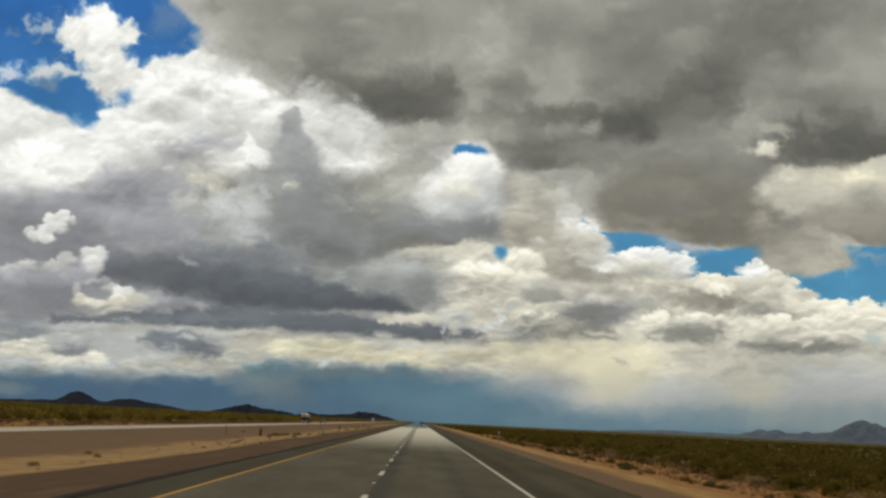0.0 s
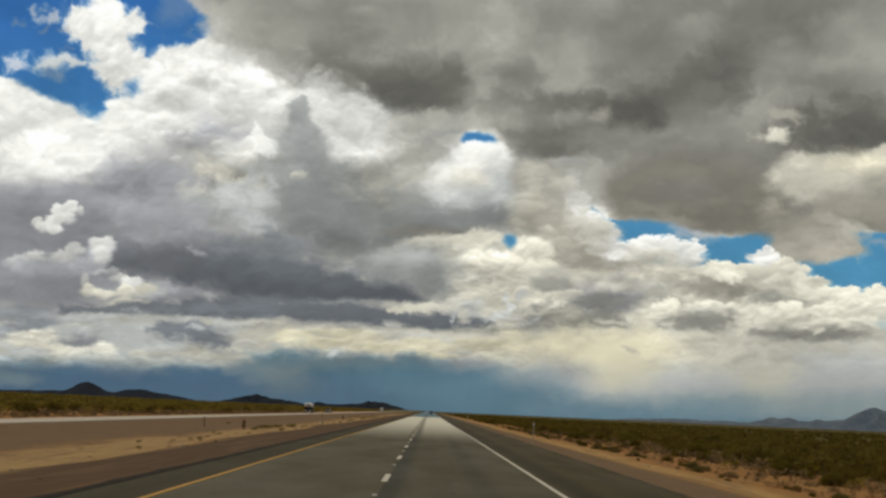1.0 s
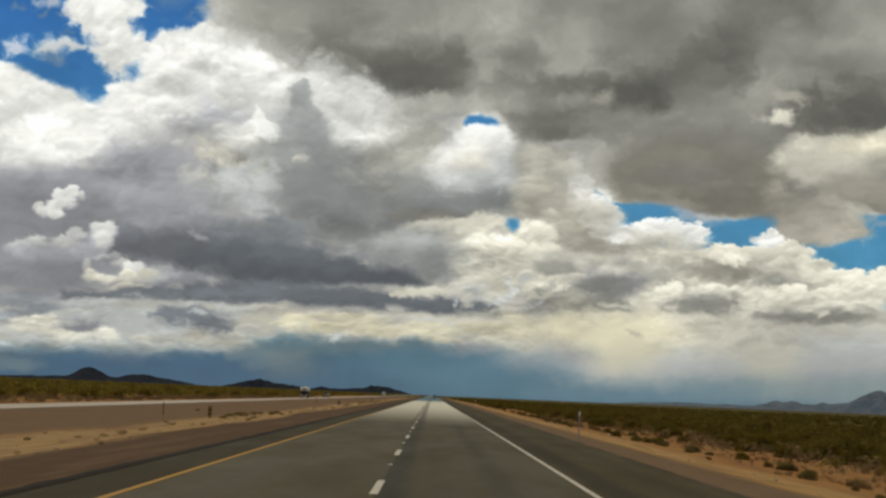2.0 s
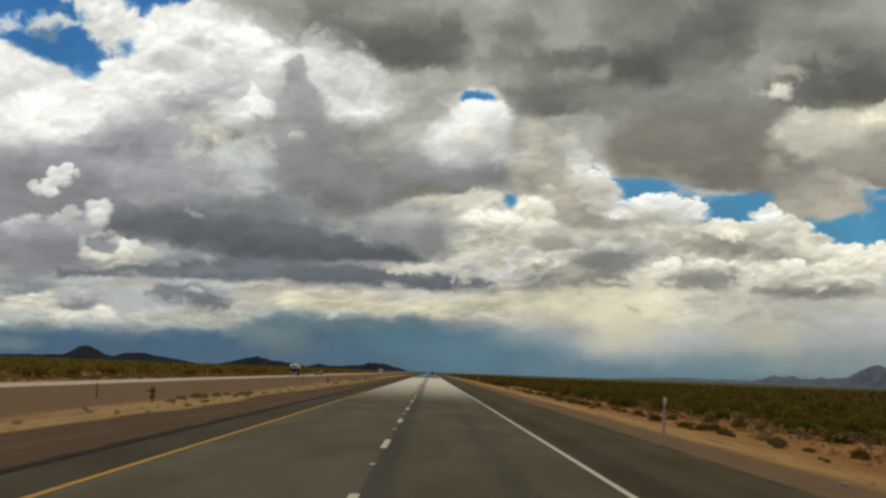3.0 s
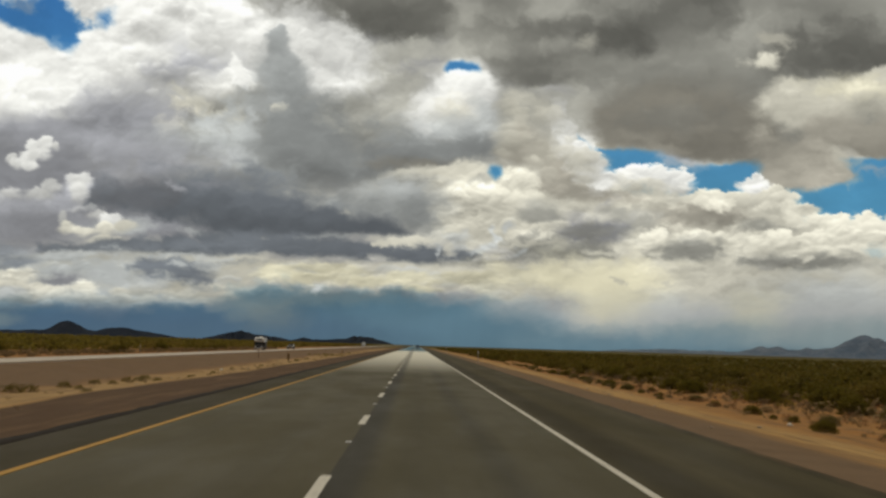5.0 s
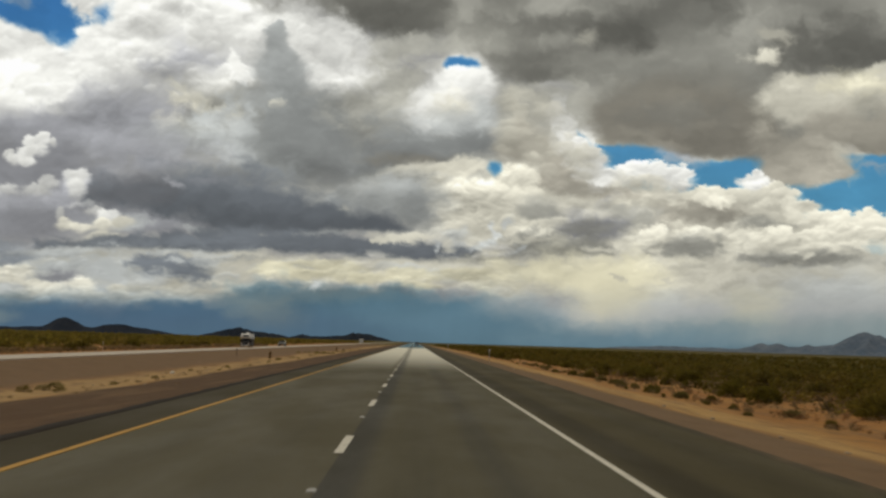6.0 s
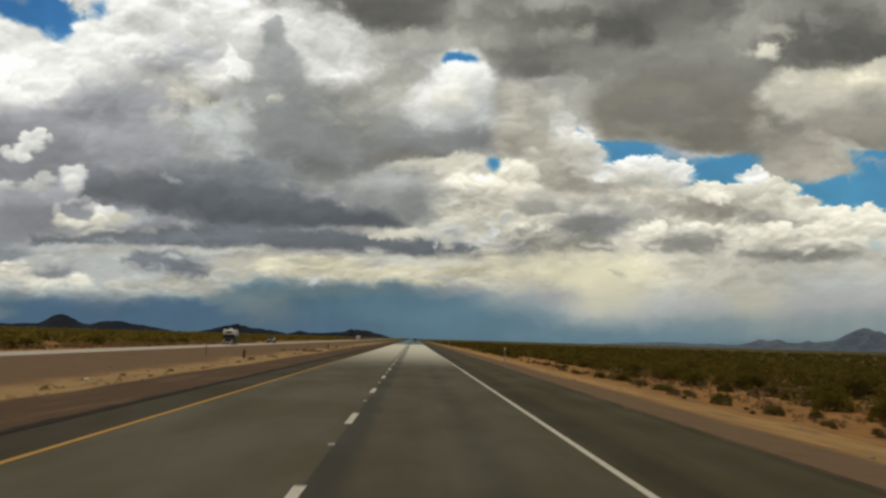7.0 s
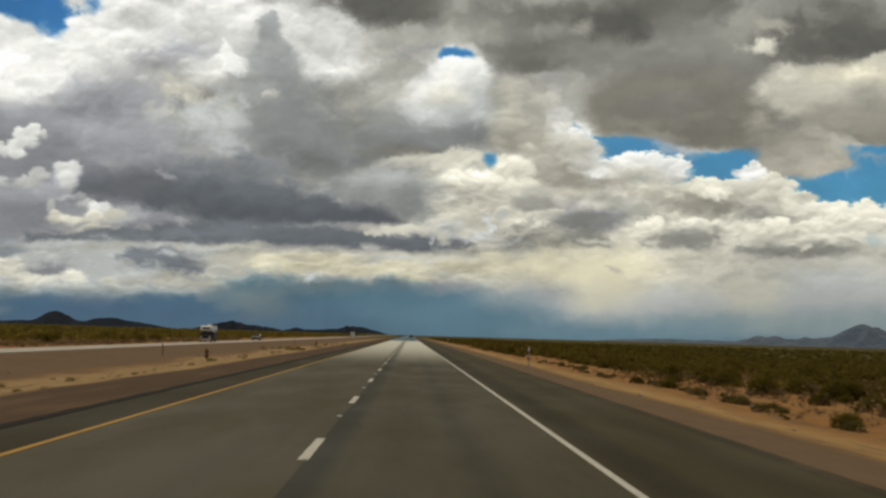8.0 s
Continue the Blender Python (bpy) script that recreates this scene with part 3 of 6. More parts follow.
# the middle heaps
for u, v, ru, rv, top, foot in ((8.35, 4.85, 0.4, 0.25, 0.84, 0.76), (8.75, 4.8, 0.3, 0.25, 0.86, 0.78), (9.25, 4.65, 0.4, 0.22, 0.87, 0.8), (9.05, 4.95, 0.3, 0.25, 0.84, 0.74), (8.08, 5.2, 0.28, 0.22, 0.87, 0.78), (8.6, 5.2, 0.3, 0.2, 0.8, 0.72), (7.7, 4.65, 0.3, 0.1, 0.78, 0.7), (8.85, 5.45, 0.25, 0.16, 0.78, 0.7)):
    puff(u, v, ru, rv, top, foot, "warm", 0.3, 0.7)
mass([(6.85, 4.55), (7.2, 4.42), (7.9, 4.36), (8.2, 4.25), (8.6, 4.28), (8.75, 4.5), (8.4, 4.6), (7.6, 4.52)], 0.83, 0.78, "warm", 0.05, 0.09, 0.03, 0.04, grain=0.4)
dab(7.2, 4.6, 0.5, 0.08, 0.56, "deck", 0.8)
dab(8.7, 4.62, 0.25, 0.06, 0.66, "deck", 0.7)
clear_sky([(8.75, 4.5), (8.78, 4.38), (8.95, 4.4), (8.97, 4.52), (8.85, 4.6)], 0.06, 0.01)
mass([(9.7, 4.3), (10.05, 4.05), (10.2, 4.45), (10.6, 4.7), (10.95, 4.9), (10.7, 5.02), (9.9, 4.98), (9.65, 4.8), (9.6, 4.5)], 0.68, 0.6, "brown", 0.14, 0.07, 0.05, 0.06, grain=0.35)
for u, v, ru, rv, t, c in ((9.95, 3.4, 0.12, 0.12, 0.8, 0.6), (9.9, 3.62, 0.16, 0.15, 0.82, 0.7), (10.15, 3.75, 0.14, 0.12, 0.8, 0.6), (10.1, 3.95, 0.2, 0.16, 0.88, 0.8), (10.35, 4.15, 0.22, 0.2, 0.92, 0.9), (10.15, 4.25, 0.16, 0.14, 0.86, 0.8), (10.5, 4.45, 0.25, 0.2, 0.9, 0.9), (10.75, 4.62, 0.22, 0.16, 0.88, 0.9)):
    dab(u, v, ru * 1.2, rv * 1.2, t, "white", c, -40, 0.12, 0.5)
crowd(26, 26, [(9.0, 3.3), (9.9, 3.4), (10.5, 4.3)], [(9.0, 4.2), (9.9, 4.6), (10.5, 4.9)], 0.08, 0.24, 0.78, 0.14, "warm", 0.8, 0.25, 0.35, 0.6)
dab(10.15, 5.1, 0.4, 0.12, 0.8, "warm", 0.8)
mass([(9.2, 5.3), (9.5, 5.02), (9.9, 5.1), (10.0, 5.3), (9.5, 5.38)], 0.66, 0.56, "deck", 0.18, 0.06, 0.03, grain=0.3)
dab(9.6, 5.44, 0.4, 0.05, 0.8, "warm", 0.85)
mass([(9.95, 5.55), (10.3, 5.32), (10.8, 5.25), (11.1, 5.45), (10.95, 5.72), (10.6, 5.84), (10.1, 5.78)], 0.6, 0.47, "lilac", 0.25, 0.08, 0.05, 0.06, grain=0.3)
mass([(9.0, 5.68), (9.6, 5.55), (10.3, 5.7), (10.9, 5.9), (10.9, 6.03), (10.0, 6.02), (9.2, 5.9)], 0.58, 0.5, "deck", 0.15, 0.07, 0.03, grain=0.3)
dab(10.55, 5.6, 0.75, 0.2, 0.5, "deck", 0.75)
dab(9.6, 5.72, 0.6, 0.05, 0.72, "warm", 0.8)
dab(10.7, 5.92, 0.4, 0.05, 0.78, "warm", 0.7)
# rolling grey below the middle
mass([(5.9, 4.9), (6.4, 4.65), (7.0, 4.6), (7.7, 4.7), (7.9, 5.0), (7.6, 5.42), (7.0, 5.5), (5.9, 5.45)], 0.63, 0.52, "mist", 0.4, 0.3, 0.1, 0.12, grain=0.3, cover=0.9)
dab(7.5, 5.15, 0.3, 0.4, 0.52, "mist", 0.8)
dab(6.6, 5.05, 0.5, 0.3, 0.62, "mist", 0.6)
dab(6.05, 5.05, 0.14, 0.2, 0.68, "mist", 0.6)
dab(6.2, 4.85, 0.2, 0.08, 0.52, "mist", 0.6)
dab(6.15, 5.13, 0.15, 0.05, 0.74, "warm", 0.6)
dab(7.3, 4.75, 0.4, 0.12, 0.66, "mist", 0.6)
# grey slab
dab(2.6, 4.3, 0.6, 0.25, 0.57, "lilac", 0.7)
mass([(1.75, 4.8), (1.9, 4.55), (2.6, 4.5), (3.6, 4.45), (4.6, 4.55), (5.4, 4.75), (6.3, 5.15), (7.2, 5.35), (7.4, 5.5), (6.2, 5.55), (5.4, 5.52), (4.4, 5.5), (3.5, 5.3), (2.9, 5.15), (2.2, 5.05), (1.7, 4.95)], 0.46, 0.385, "slate", 0.3, 0.09, 0.0, 0.05, grain=0.1)
dab(2.6, 4.75, 0.9, 0.25, 0.42, "lilac", 0.6)
dab(4.7, 4.6, 0.8, 0.2, 0.5, "slate", 0.5)
dab(3.33, 4.62, 0.2, 0.06, 0.62, "lilac", 0.8, 25)
dab(3.9, 4.6, 0.3, 0.07, 0.54, "lilac", 0.5)
dab(4.7, 5.25, 1.0, 0.2, 0.36, "slate", 0.7)
mass([(2.5, 5.15), (3.1, 5.2), (3.7, 5.38), (4.2, 5.5), (3.4, 5.5), (2.6, 5.55), (2.3, 5.4)], 0.62, 0.5, "lilac", 0.12, 0.12, 0.04, 0.06, grain=0.3)
dab(3.75, 5.42, 0.3, 0.06, 0.68, "mist", 0.8, 5)
dab(2.6, 5.3, 0.3, 0.14, 0.66, "mist", 0.7)
dab(4.4, 5.48, 1.0, 0.1, 0.42, "slate", 0.8)
# left heaps
crowd(41, 70, [(-0.4, 2.2), (0.8, 2.4), (1.7, 2.1), (2.2, 1.6), (3.0, 1.3), (4.5, 1.9)], [(-0.4, 3.0), (2.2, 3.1), (4.5, 2.9)], 0.08, 0.3, 0.95, 0.15, "white", 0.8, 0.16, 0.5, 0.45)
mass([(1.0, 5.0), (1.05, 4.62), (1.35, 4.62), (1.5, 4.42), (1.72, 4.36), (1.85, 4.47), (1.75, 4.75), (1.7, 4.98), (1.4, 5.1)], 0.8, 0.6, "lilac", 0.06, 0.2, 0.07, 0.06, grain=0.5)
dab(1.15, 4.85, 0.3, 0.2, 0.7, "lilac", 0.7)
dab(1.7, 4.55, 0.12, 0.22, 0.88, "white", 0.6)
for u, v, ru, rv, top, foot in ((0.2, 4.78, 0.22, 0.12, 0.84, 0.7), (0.45, 4.7, 0.2, 0.11, 0.84, 0.7), (0.95, 4.72, 0.25, 0.14, 0.74, 0.66), (1.15, 4.6, 0.18, 0.14, 0.76, 0.66), (1.58, 4.5, 0.15, 0.15, 0.86, 0.76), (1.72, 4.45, 0.14, 0.13, 0.88, 0.78), (1.66, 4.72, 0.13, 0.18, 0.86, 0.72)):
    puff(u, v, ru, rv, top, foot, "white", 0.25, 0.7, 0.85, 0.5, 0.3)
dab(0.6, 4.9, 0.7, 0.18, 0.64, "lilac", 0.8)
dab(0.7, 5.3, 1.0, 0.25, 0.53, "lilac", 0.8)
dab(2.3, 5.3, 0.5, 0.16, 0.68, "mist", 0.8)
for u, v, ru, rv, top, foot in ((1.38, 5.12, 0.08, 0.12, 0.74, 0.7), (1.48, 5.3, 0.16, 0.1, 0.88, 0.78), (1.72, 5.37, 0.2, 0.09, 0.9, 0.8), (2.0, 5.1, 0.2, 0.07, 0.74, 0.7), (2.2, 5.18, 0.2, 0.12, 0.9, 0.78), (2.08, 5.33, 0.22, 0.12, 0.9, 0.78), (2.42, 5.27, 0.2, 0.1, 0.76, 0.68), (2.05, 5.52, 0.24, 0.07, 0.8, 0.72)):
    puff(u, v, ru, rv, top, foot, "warm" if v > 5.25 else "white", 0.2, 0.6, 0.9, 0.5, 0.3)
dab(1.68, 5.2, 0.16, 0.09, 0.62, "lilac", 0.8, 15)
dab(1.75, 5.0, 0.3, 0.05, 0.85, "white", 0.5)
for u, v, ru, rv, top, foot in ((0.52, 4.08, 0.11, 0.09, 0.9, 0.82), (0.62, 4.16, 0.14, 0.09, 0.93, 0.8), (0.8, 4.2, 0.17, 0.08, 0.92, 0.78), (0.8, 4.05, 0.15, 0.12, 0.96, 0.9), (0.88, 3.9, 0.11, 0.12, 0.96, 0.9), (1.0, 4.0, 0.16, 0.12, 0.92, 0.8), (1.1, 3.86, 0.15, 0.11, 0.92, 0.84), (1.16, 3.78, 0.09, 0.07, 0.92, 0.86), (1.27, 3.88, 0.07, 0.08, 0.8, 0.74)):
    puff(u, v, ru, rv, top, foot, "white", 0.16, 0.5, 0.92, 0.5, 0.3)
# long slabs above the cream
mass([(0.9, 5.6), (2.0, 5.56), (3.0, 5.5), (4.2, 5.48), (5.5, 5.5), (6.0, 5.55), (7.0, 5.72), (7.75, 5.72), (8.5, 5.85), (8.4, 6.0), (7.6, 6.05), (6.6, 5.95), (5.6, 5.85), (4.2, 5.85), (2.8, 5.78), (1.6, 5.75), (0.9, 5.72)], 0.46, 0.41, "slate", 0.08, 0.07, 0.0, 0.05, grain=0.12)
dab(3.6, 5.62, 0.7, 0.07, 0.52, "slate", 0.6)
dab(0.2, 5.75, 0.9, 0.16, 0.55, "slate", 0.8)
dab(6.1, 5.53, 0.6, 0.04, 0.6, "mist", 0.7)
mass([(6.7, 5.68), (7.0, 5.56), (7.5, 5.55), (7.75, 5.65), (7.4, 5.74), (6.9, 5.74)], 0.82, 0.76, "warm", 0.05, 0.05, 0.03, 0.05)
dab(6.75, 5.6, 0.14, 0.05, 0.76, "warm", 0.7)
dab(8.1, 5.65, 0.3, 0.14, 0.76, "mist", 0.7, 0, 0.14, 0.6)
dab(8.0, 5.82, 0.14, 0.1, 0.78, "warm", 0.7)
for u, v, ru, rv, t in ((8.75, 5.72, 0.3, 0.06, 0.76), (8.9, 5.6, 0.1, 0.06, 0.82), (9.05, 5.42, 0.08, 0.08, 0.76), (8.5, 5.82, 0.25, 0.05, 0.72), (8.8, 5.45, 0.06, 0.1, 0.78), (7.8, 5.8, 0.05, 0.1, 0.72), (9.3, 5.85, 0.2, 0.05, 0.7)):
    dab(u, v, ru, rv, t, "mist", 0.85, -15, 0.14)
dab(8.6, 6.05, 0.6, 0.1, 0.52, "deck", 0.85)
dab(9.6, 5.98, 0.5, 0.07, 0.56, "deck", 0.7)
# low cream banks over the rain
mass([(-1.3, 5.9), (1.0, 5.75), (2.6, 5.76), (5.0, 5.9), (6.5, 6.0), (8.0, 6.1), (9.4, 6.05), (11.3, 6.05), (13.0, 6.2), (17.2, 6.35), (17.2, 7.0), (12.0, 7.0), (10.0, 6.8), (9.0, 6.58), (7.6, 6.5), (6.0, 6.38), (4.4, 6.55), (3.5, 6.68), (1.5, 6.62), (-1.3, 6.65)], 0.74, 0.72, "warm", 0.07, 0.12, 0.02, 0.04, grain=0.35)
crowd(25, 80, [(-0.8, 6.0), (3.0, 5.95), (6.0, 6.05), (9.4, 6.15)], [(-0.8, 6.6), (3.5, 6.62), (6.0, 6.35), (9.4, 6.5)], 0.08, 0.26, 0.77, 0.12, "mist", 0.45, 0.25, 0.35, 0.55)
dab(1.6, 6.1, 2.4, 0.35, 0.7, "mist", 0.75)
dab(0.2, 5.95, 0.6, 0.14, 0.55, "slate", 0.85)
dab(0.55, 5.85, 0.7, 0.1, 0.55, "slate", 0.7)
dab(1.5, 5.78, 0.7, 0.06, 0.76, "mist", 0.7)
dab(2.2, 6.08, 0.5, 0.3, 0.74, "mist", 0.9, 0, 0.1, 0.1)
dab(1.3, 6.2, 0.42, 0.13, 0.52, "lilac", 0.95)
for u, v, ru, rv, top in ((1.15, 5.8, 0.22, 0.07, 0.78), (1.5, 5.82, 0.25, 0.06, 0.74), (1.3, 6.02, 0.22, 0.07, 0.78), (1.65, 5.98, 0.2, 0.09, 0.74)):
    puff(u, v, ru, rv, top, top - 0.08, "mist", 0.3, 0.6, 0.8, 0.5, 0.3)
dab(1.0, 5.98, 0.25, 0.1, 0.72, "mist", 0.6)
mass([(2.45, 6.0), (2.6, 5.86), (3.2, 5.85), (3.75, 6.0), (4.0, 6.15), (3.9, 6.3), (3.4, 6.32), (3.1, 6.18), (2.6, 6.1)], 0.52, 0.46, "slate", 0.12, 0.1, 0.03, 0.06, grain=0.25)
dab(3.35, 5.95, 0.18, 0.06, 0.78, "mist", 0.85)
dab(3.0, 5.8, 0.8, 0.03, 0.72, "mist", 0.6)
dab(4.2, 5.96, 0.6, 0.05, 0.58, "mist", 0.6)
dab(4.0, 5.87, 0.4, 0.03, 0.74, "mist", 0.7, 5)
dab(4.3, 6.12, 0.5, 0.12, 0.72, "warm", 0.7)
dab(4.2, 6.37, 0.5, 0.03, 0.82, "warm", 0.7)
dab(3.8, 6.42, 0.4, 0.04, 0.62, "mist", 0.5)
for u, v, ru, rv, top in ((0.2, 6.13, 0.26, 0.12, 0.86), (0.6, 6.12, 0.26, 0.14, 0.88), (0.35, 6.25, 0.3, 0.06, 0.8), (0.8, 6.3, 0.3, 0.06, 0.84), (1.1, 6.38, 0.35, 0.09, 0.9), (1.7, 6.36, 0.2, 0.14, 0.92), (1.2, 6.52, 0.4, 0.1, 0.84), (1.8, 6.58, 0.35, 0.12, 0.8), (2.3, 6.45, 0.22, 0.1, 0.8), (2.75, 6.6, 0.25, 0.1, 0.82), (3.35, 6.58, 0.3, 0.13, 0.84), (3.7, 6.62, 0.2, 0.1, 0.8), (2.3, 6.62, 0.3, 0.08, 0.8), (5.05, 6.15, 0.4, 0.14, 0.87), (5.5, 6.25, 0.3, 0.1, 0.83), (6.1, 6.2, 0.5, 0.14, 0.82), (6.6, 6.35, 0.4, 0.11, 0.8), (5.8, 6.05, 0.5, 0.07, 0.8), (7.3, 6.3, 0.5, 0.13, 0.78), (7.5, 6.48, 0.35, 0.07, 0.78), (8.3, 6.3, 0.5, 0.12, 0.75)):
    puff(u, v, ru, rv, top, top - 0.06, "warm" if u < 4 else "cream", 0.3, 0.5, 0.85, 0.5, 0.2)
dab(0.3, 6.62, 0.7, 0.14, 0.58, "sea", 0.8)
dab(4.7, 6.5, 0.6, 0.2, 0.62, "sea", 0.8)
dab(9.4, 6.35, 1.0, 0.3, 0.76, "cream", 0.8)
dab(10.6, 6.45, 1.3, 0.45, 0.83, "cream", 0.95, 10, 0.1, 0.1)
dab(11.0, 6.3, 0.9, 0.25, 0.85, "cream", 0.7)
dab(12.6, 6.55, 0.8, 0.25, 0.74, "warm", 0.7)
dab(13.3, 6.4, 0.4, 0.14, 0.78, "warm", 0.6)
dab(14.8, 6.75, 1.6, 0.4, 0.68, "mist", 0.8)
dab(13.4, 6.95, 0.6, 0.3, 0.76, "cream", 0.6)
for u, v, ru, rv, t in ((10.97, 6.35, 0.06, 0.08, 0.7), (11.1, 6.42, 0.05, 0.05, 0.74), (12.1, 6.5, 0.5, 0.05, 0.7), (12.6, 6.35, 0.35, 0.06, 0.68), (13.0, 6.58, 0.25, 0.07, 0.66), (13.6, 6.6, 0.2, 0.12, 0.66), (14.6, 6.45, 0.25, 0.1, 0.7), (12.4, 6.2, 0.4, 0.06, 0.68), (13.2, 6.3, 0.3, 0.05, 0.68)):
    dab(u, v, ru, rv, t, "warm", 0.7, -8, 0.2)
# the rain itself
mass([(-1.5, 6.78), (0.5, 6.7), (2.0, 6.78), (3.5, 6.76), (4.2, 6.65), (4.8, 6.5), (5.4, 6.42), (6.0, 6.48), (7.0, 6.58), (7.8, 6.68), (8.6, 6.8), (9.4, 6.95), (10.2, 7.2), (12.0, 7.35), (17.2, 7.45), (17.2, 9.0), (-1.5, 9.0)], 0.42, 0.42, "rain", 0.13, 0.3, 0.0, 0.06, grain=0.0)
dab(1.5, 7.0, 4.0, 0.45, 0.39, "storm", 0.9, 0, 0.05)
dab(5.5, 7.2, 2.2, 0.35, 0.4, "storm", 0.5, 0, 0.05)
dab(0.1, 6.85, 0.5, 0.12, 0.52, "sea", 0.6)
dab(4.6, 6.72, 0.6, 0.25, 0.52, "sea", 0.7)
dab(4.9, 6.95, 0.6, 0.3, 0.46, "sea", 0.5)
dab(6.2, 6.62, 1.4, 0.14, 0.49, "sea", 0.6)
dab(7.6, 6.9, 1.6, 0.3, 0.47, "rain", 0.7)
dab(8.3, 7.2, 1.3, 0.4, 0.49, "rain", 0.6)
dab(9.5, 6.85, 0.9, 0.3, 0.63, "mist", 0.7)
dab(9.6, 7.4, 1.0, 0.5, 0.46, "rain", 0.7)
dab(11.2, 7.0, 1.4, 0.35, 0.72, "mist", 0.85)
dab(10.9, 6.85, 0.7, 0.35, 0.77, "cream", 0.8)
dab(12.6, 7.05, 1.6, 0.3, 0.66, "mist", 0.8)
dab(13.3, 7.1, 0.5, 0.35, 0.72, "cream", 0.6)
dab(15.2, 7.05, 1.5, 0.3, 0.64, "mist", 0.8)
dab(13.5, 7.4, 3.5, 0.3, 0.56, "sea", 0.85, 0, 0.06)
dab(15.5, 7.5, 1.5, 0.3, 0.56, "sea", 0.7)
dab(11.4, 7.55, 2.0, 0.3, 0.49, "rain", 0.5)
dab(5.73, 6.45, 0.1, 0.07, 0.78, "mist", 0.9, 0, 0.05)


def cloud_backdrop():
    """The chart hung far off on a part of a sphere round the road; it shows the cloud deck and glows as the sky does."""
    height = sum(b * w for b, w in zip(BILLOW, (1.0, 0.5, 0.16, 0.04, 0.01)))
    lumps = 0.4 * np.gradient(height, axis=1) + 0.9 * np.gradient(height, axis=0)  # crowns bright, feet dark
    lumps = np.tanh(lumps / (1.4 * lumps.std()))
    shafts = gradient_noise(U * 2.2 + 0.25 * V, V * 0.15, 90) + 0.6 * gradient_noise(U * 6.0 + 0.7 * V, V * 0.2, 91)
    low = np.clip((V - 6.65) / 0.4, 0, 1)
    shade = 1 + (1 - low) * (0.1 * GRAIN ** 1.5 * lumps + 0.055 * WISPS[0] + (0.02 + 0.05 * GRAIN) * WISPS[1] + 0.035 * GRAIN * WISPS[2]) + low * 0.014 * shafts
    cloud = np.clip(GRAIN / 0.1, 0, 1) * (1 - low)
    shade = shade + cloud * HEAPS * (0.45 + 0.75 * GRAIN)
    lit = 0.6 + (1 + 0.08 * (1 - low)[..., None]) * (SKY - 0.6)
    colour = np.clip(lit * shade[..., None], 0.01, 0.995)
    colour = np.where(colour < 0.04045, colour / 12.92, ((colour + 0.055) / 1.055) ** 2.4)
    axis = np.array(pose(0, 0, 0, 98.33, -2.77, -1.11).to_3x3())
    d = np.stack([(U - 7.831) / 20.62, -(V - 4.456) / 20.62, -np.ones_like(U)], -1) @ axis.T
    d *= 4880 / np.linalg.norm(d, axis=-1, keepdims=True)
    verts = (d + np.array([1.0, 71.0, EYE])).reshape(-1, 3)
    i = (np.arange(NV - 1)[:, None] * NU + np.arange(NU - 1)[None, :]).ravel()
    faces = np.stack([i, i + NU, i + NU + 1, i + 1], 1)
    me = bpy.data.meshes.new("sky_backdrop")
    me.vertices.add(len(verts)), me.loops.add(faces.size), me.polygons.add(len(faces))
    me.vertices.foreach_set("co", verts.ravel())
    me.loops.foreach_set("vertex_index", faces.ravel())
    me.polygons.foreach_set("loop_start", np.arange(0, faces.size, 4))
    me.update(calc_edges=True)
    layer = me.color_attributes.new("sky_tone", "FLOAT_COLOR", "POINT")
    layer.data.foreach_set("color", np.concatenate([colour.reshape(-1, 3), np.ones((len(verts), 1))], 1).ravel())
    m = bpy.data.materials.new("cloudy_sky")
    m.use_nodes = True
    m.cycles.emission_sampling = "NONE"
    t = Tree(m.node_tree)
    a = t.node("ShaderNodeAttribute")
    a.attribute_name = "sky_tone"
    e = t.node("ShaderNodeEmission")
    t.put(e.inputs["Color"], a.outputs["Color"])
    t.tree.links.new(e.outputs[0], t.node("ShaderNodeOutputMaterial").inputs[0])
    me.materials.append(m)
    tagged(new("sky_backdrop", me), "broken cumulus deck with blue gaps over a band of rain", "sky", "", "structure")


cloud_backdrop()

# ---- the sun through thin cloud ----
sun = new("sun", bpy.data.lights.new("sun", "SUN"))
sun.data.energy, sun.data.angle, sun.data.color = 1.4, radians(10), (1.0, 0.86, 0.62)
sun.matrix_world = look((-math.sin(radians(SUN_TURN)) * 50, math.cos(radians(SUN_TURN)) * 50, math.tan(radians(SUN_HEIGHT)) * 50), (0, 0, 0))


# ---- materials ----
def material(name, rough=0.85, metal=0.0, spec=0.5):
    m = bpy.data.materials.new(name)
    m.use_nodes = True
    t = Tree(m.node_tree)
    p = t.node("ShaderNodeBsdfPrincipled")
    p.inputs["Roughness"].default_value, p.inputs["Metallic"].default_value = rough, metal
    p.inputs["Specular IOR Level"].default_value = spec
    t.tree.links.new(p.outputs[0], t.node("ShaderNodeOutputMaterial").inputs[0])
    t.shader = p
    return m, t


def relief(t, height, strength, distance=0.02):
    n = t.node("ShaderNodeBump")
    n.inputs["Strength"].default_value, n.inputs["Distance"].default_value = strength, distance
    t.put(n.inputs["Height"], height)
    t.put(t.shader.inputs["Normal"], n.outputs[0])


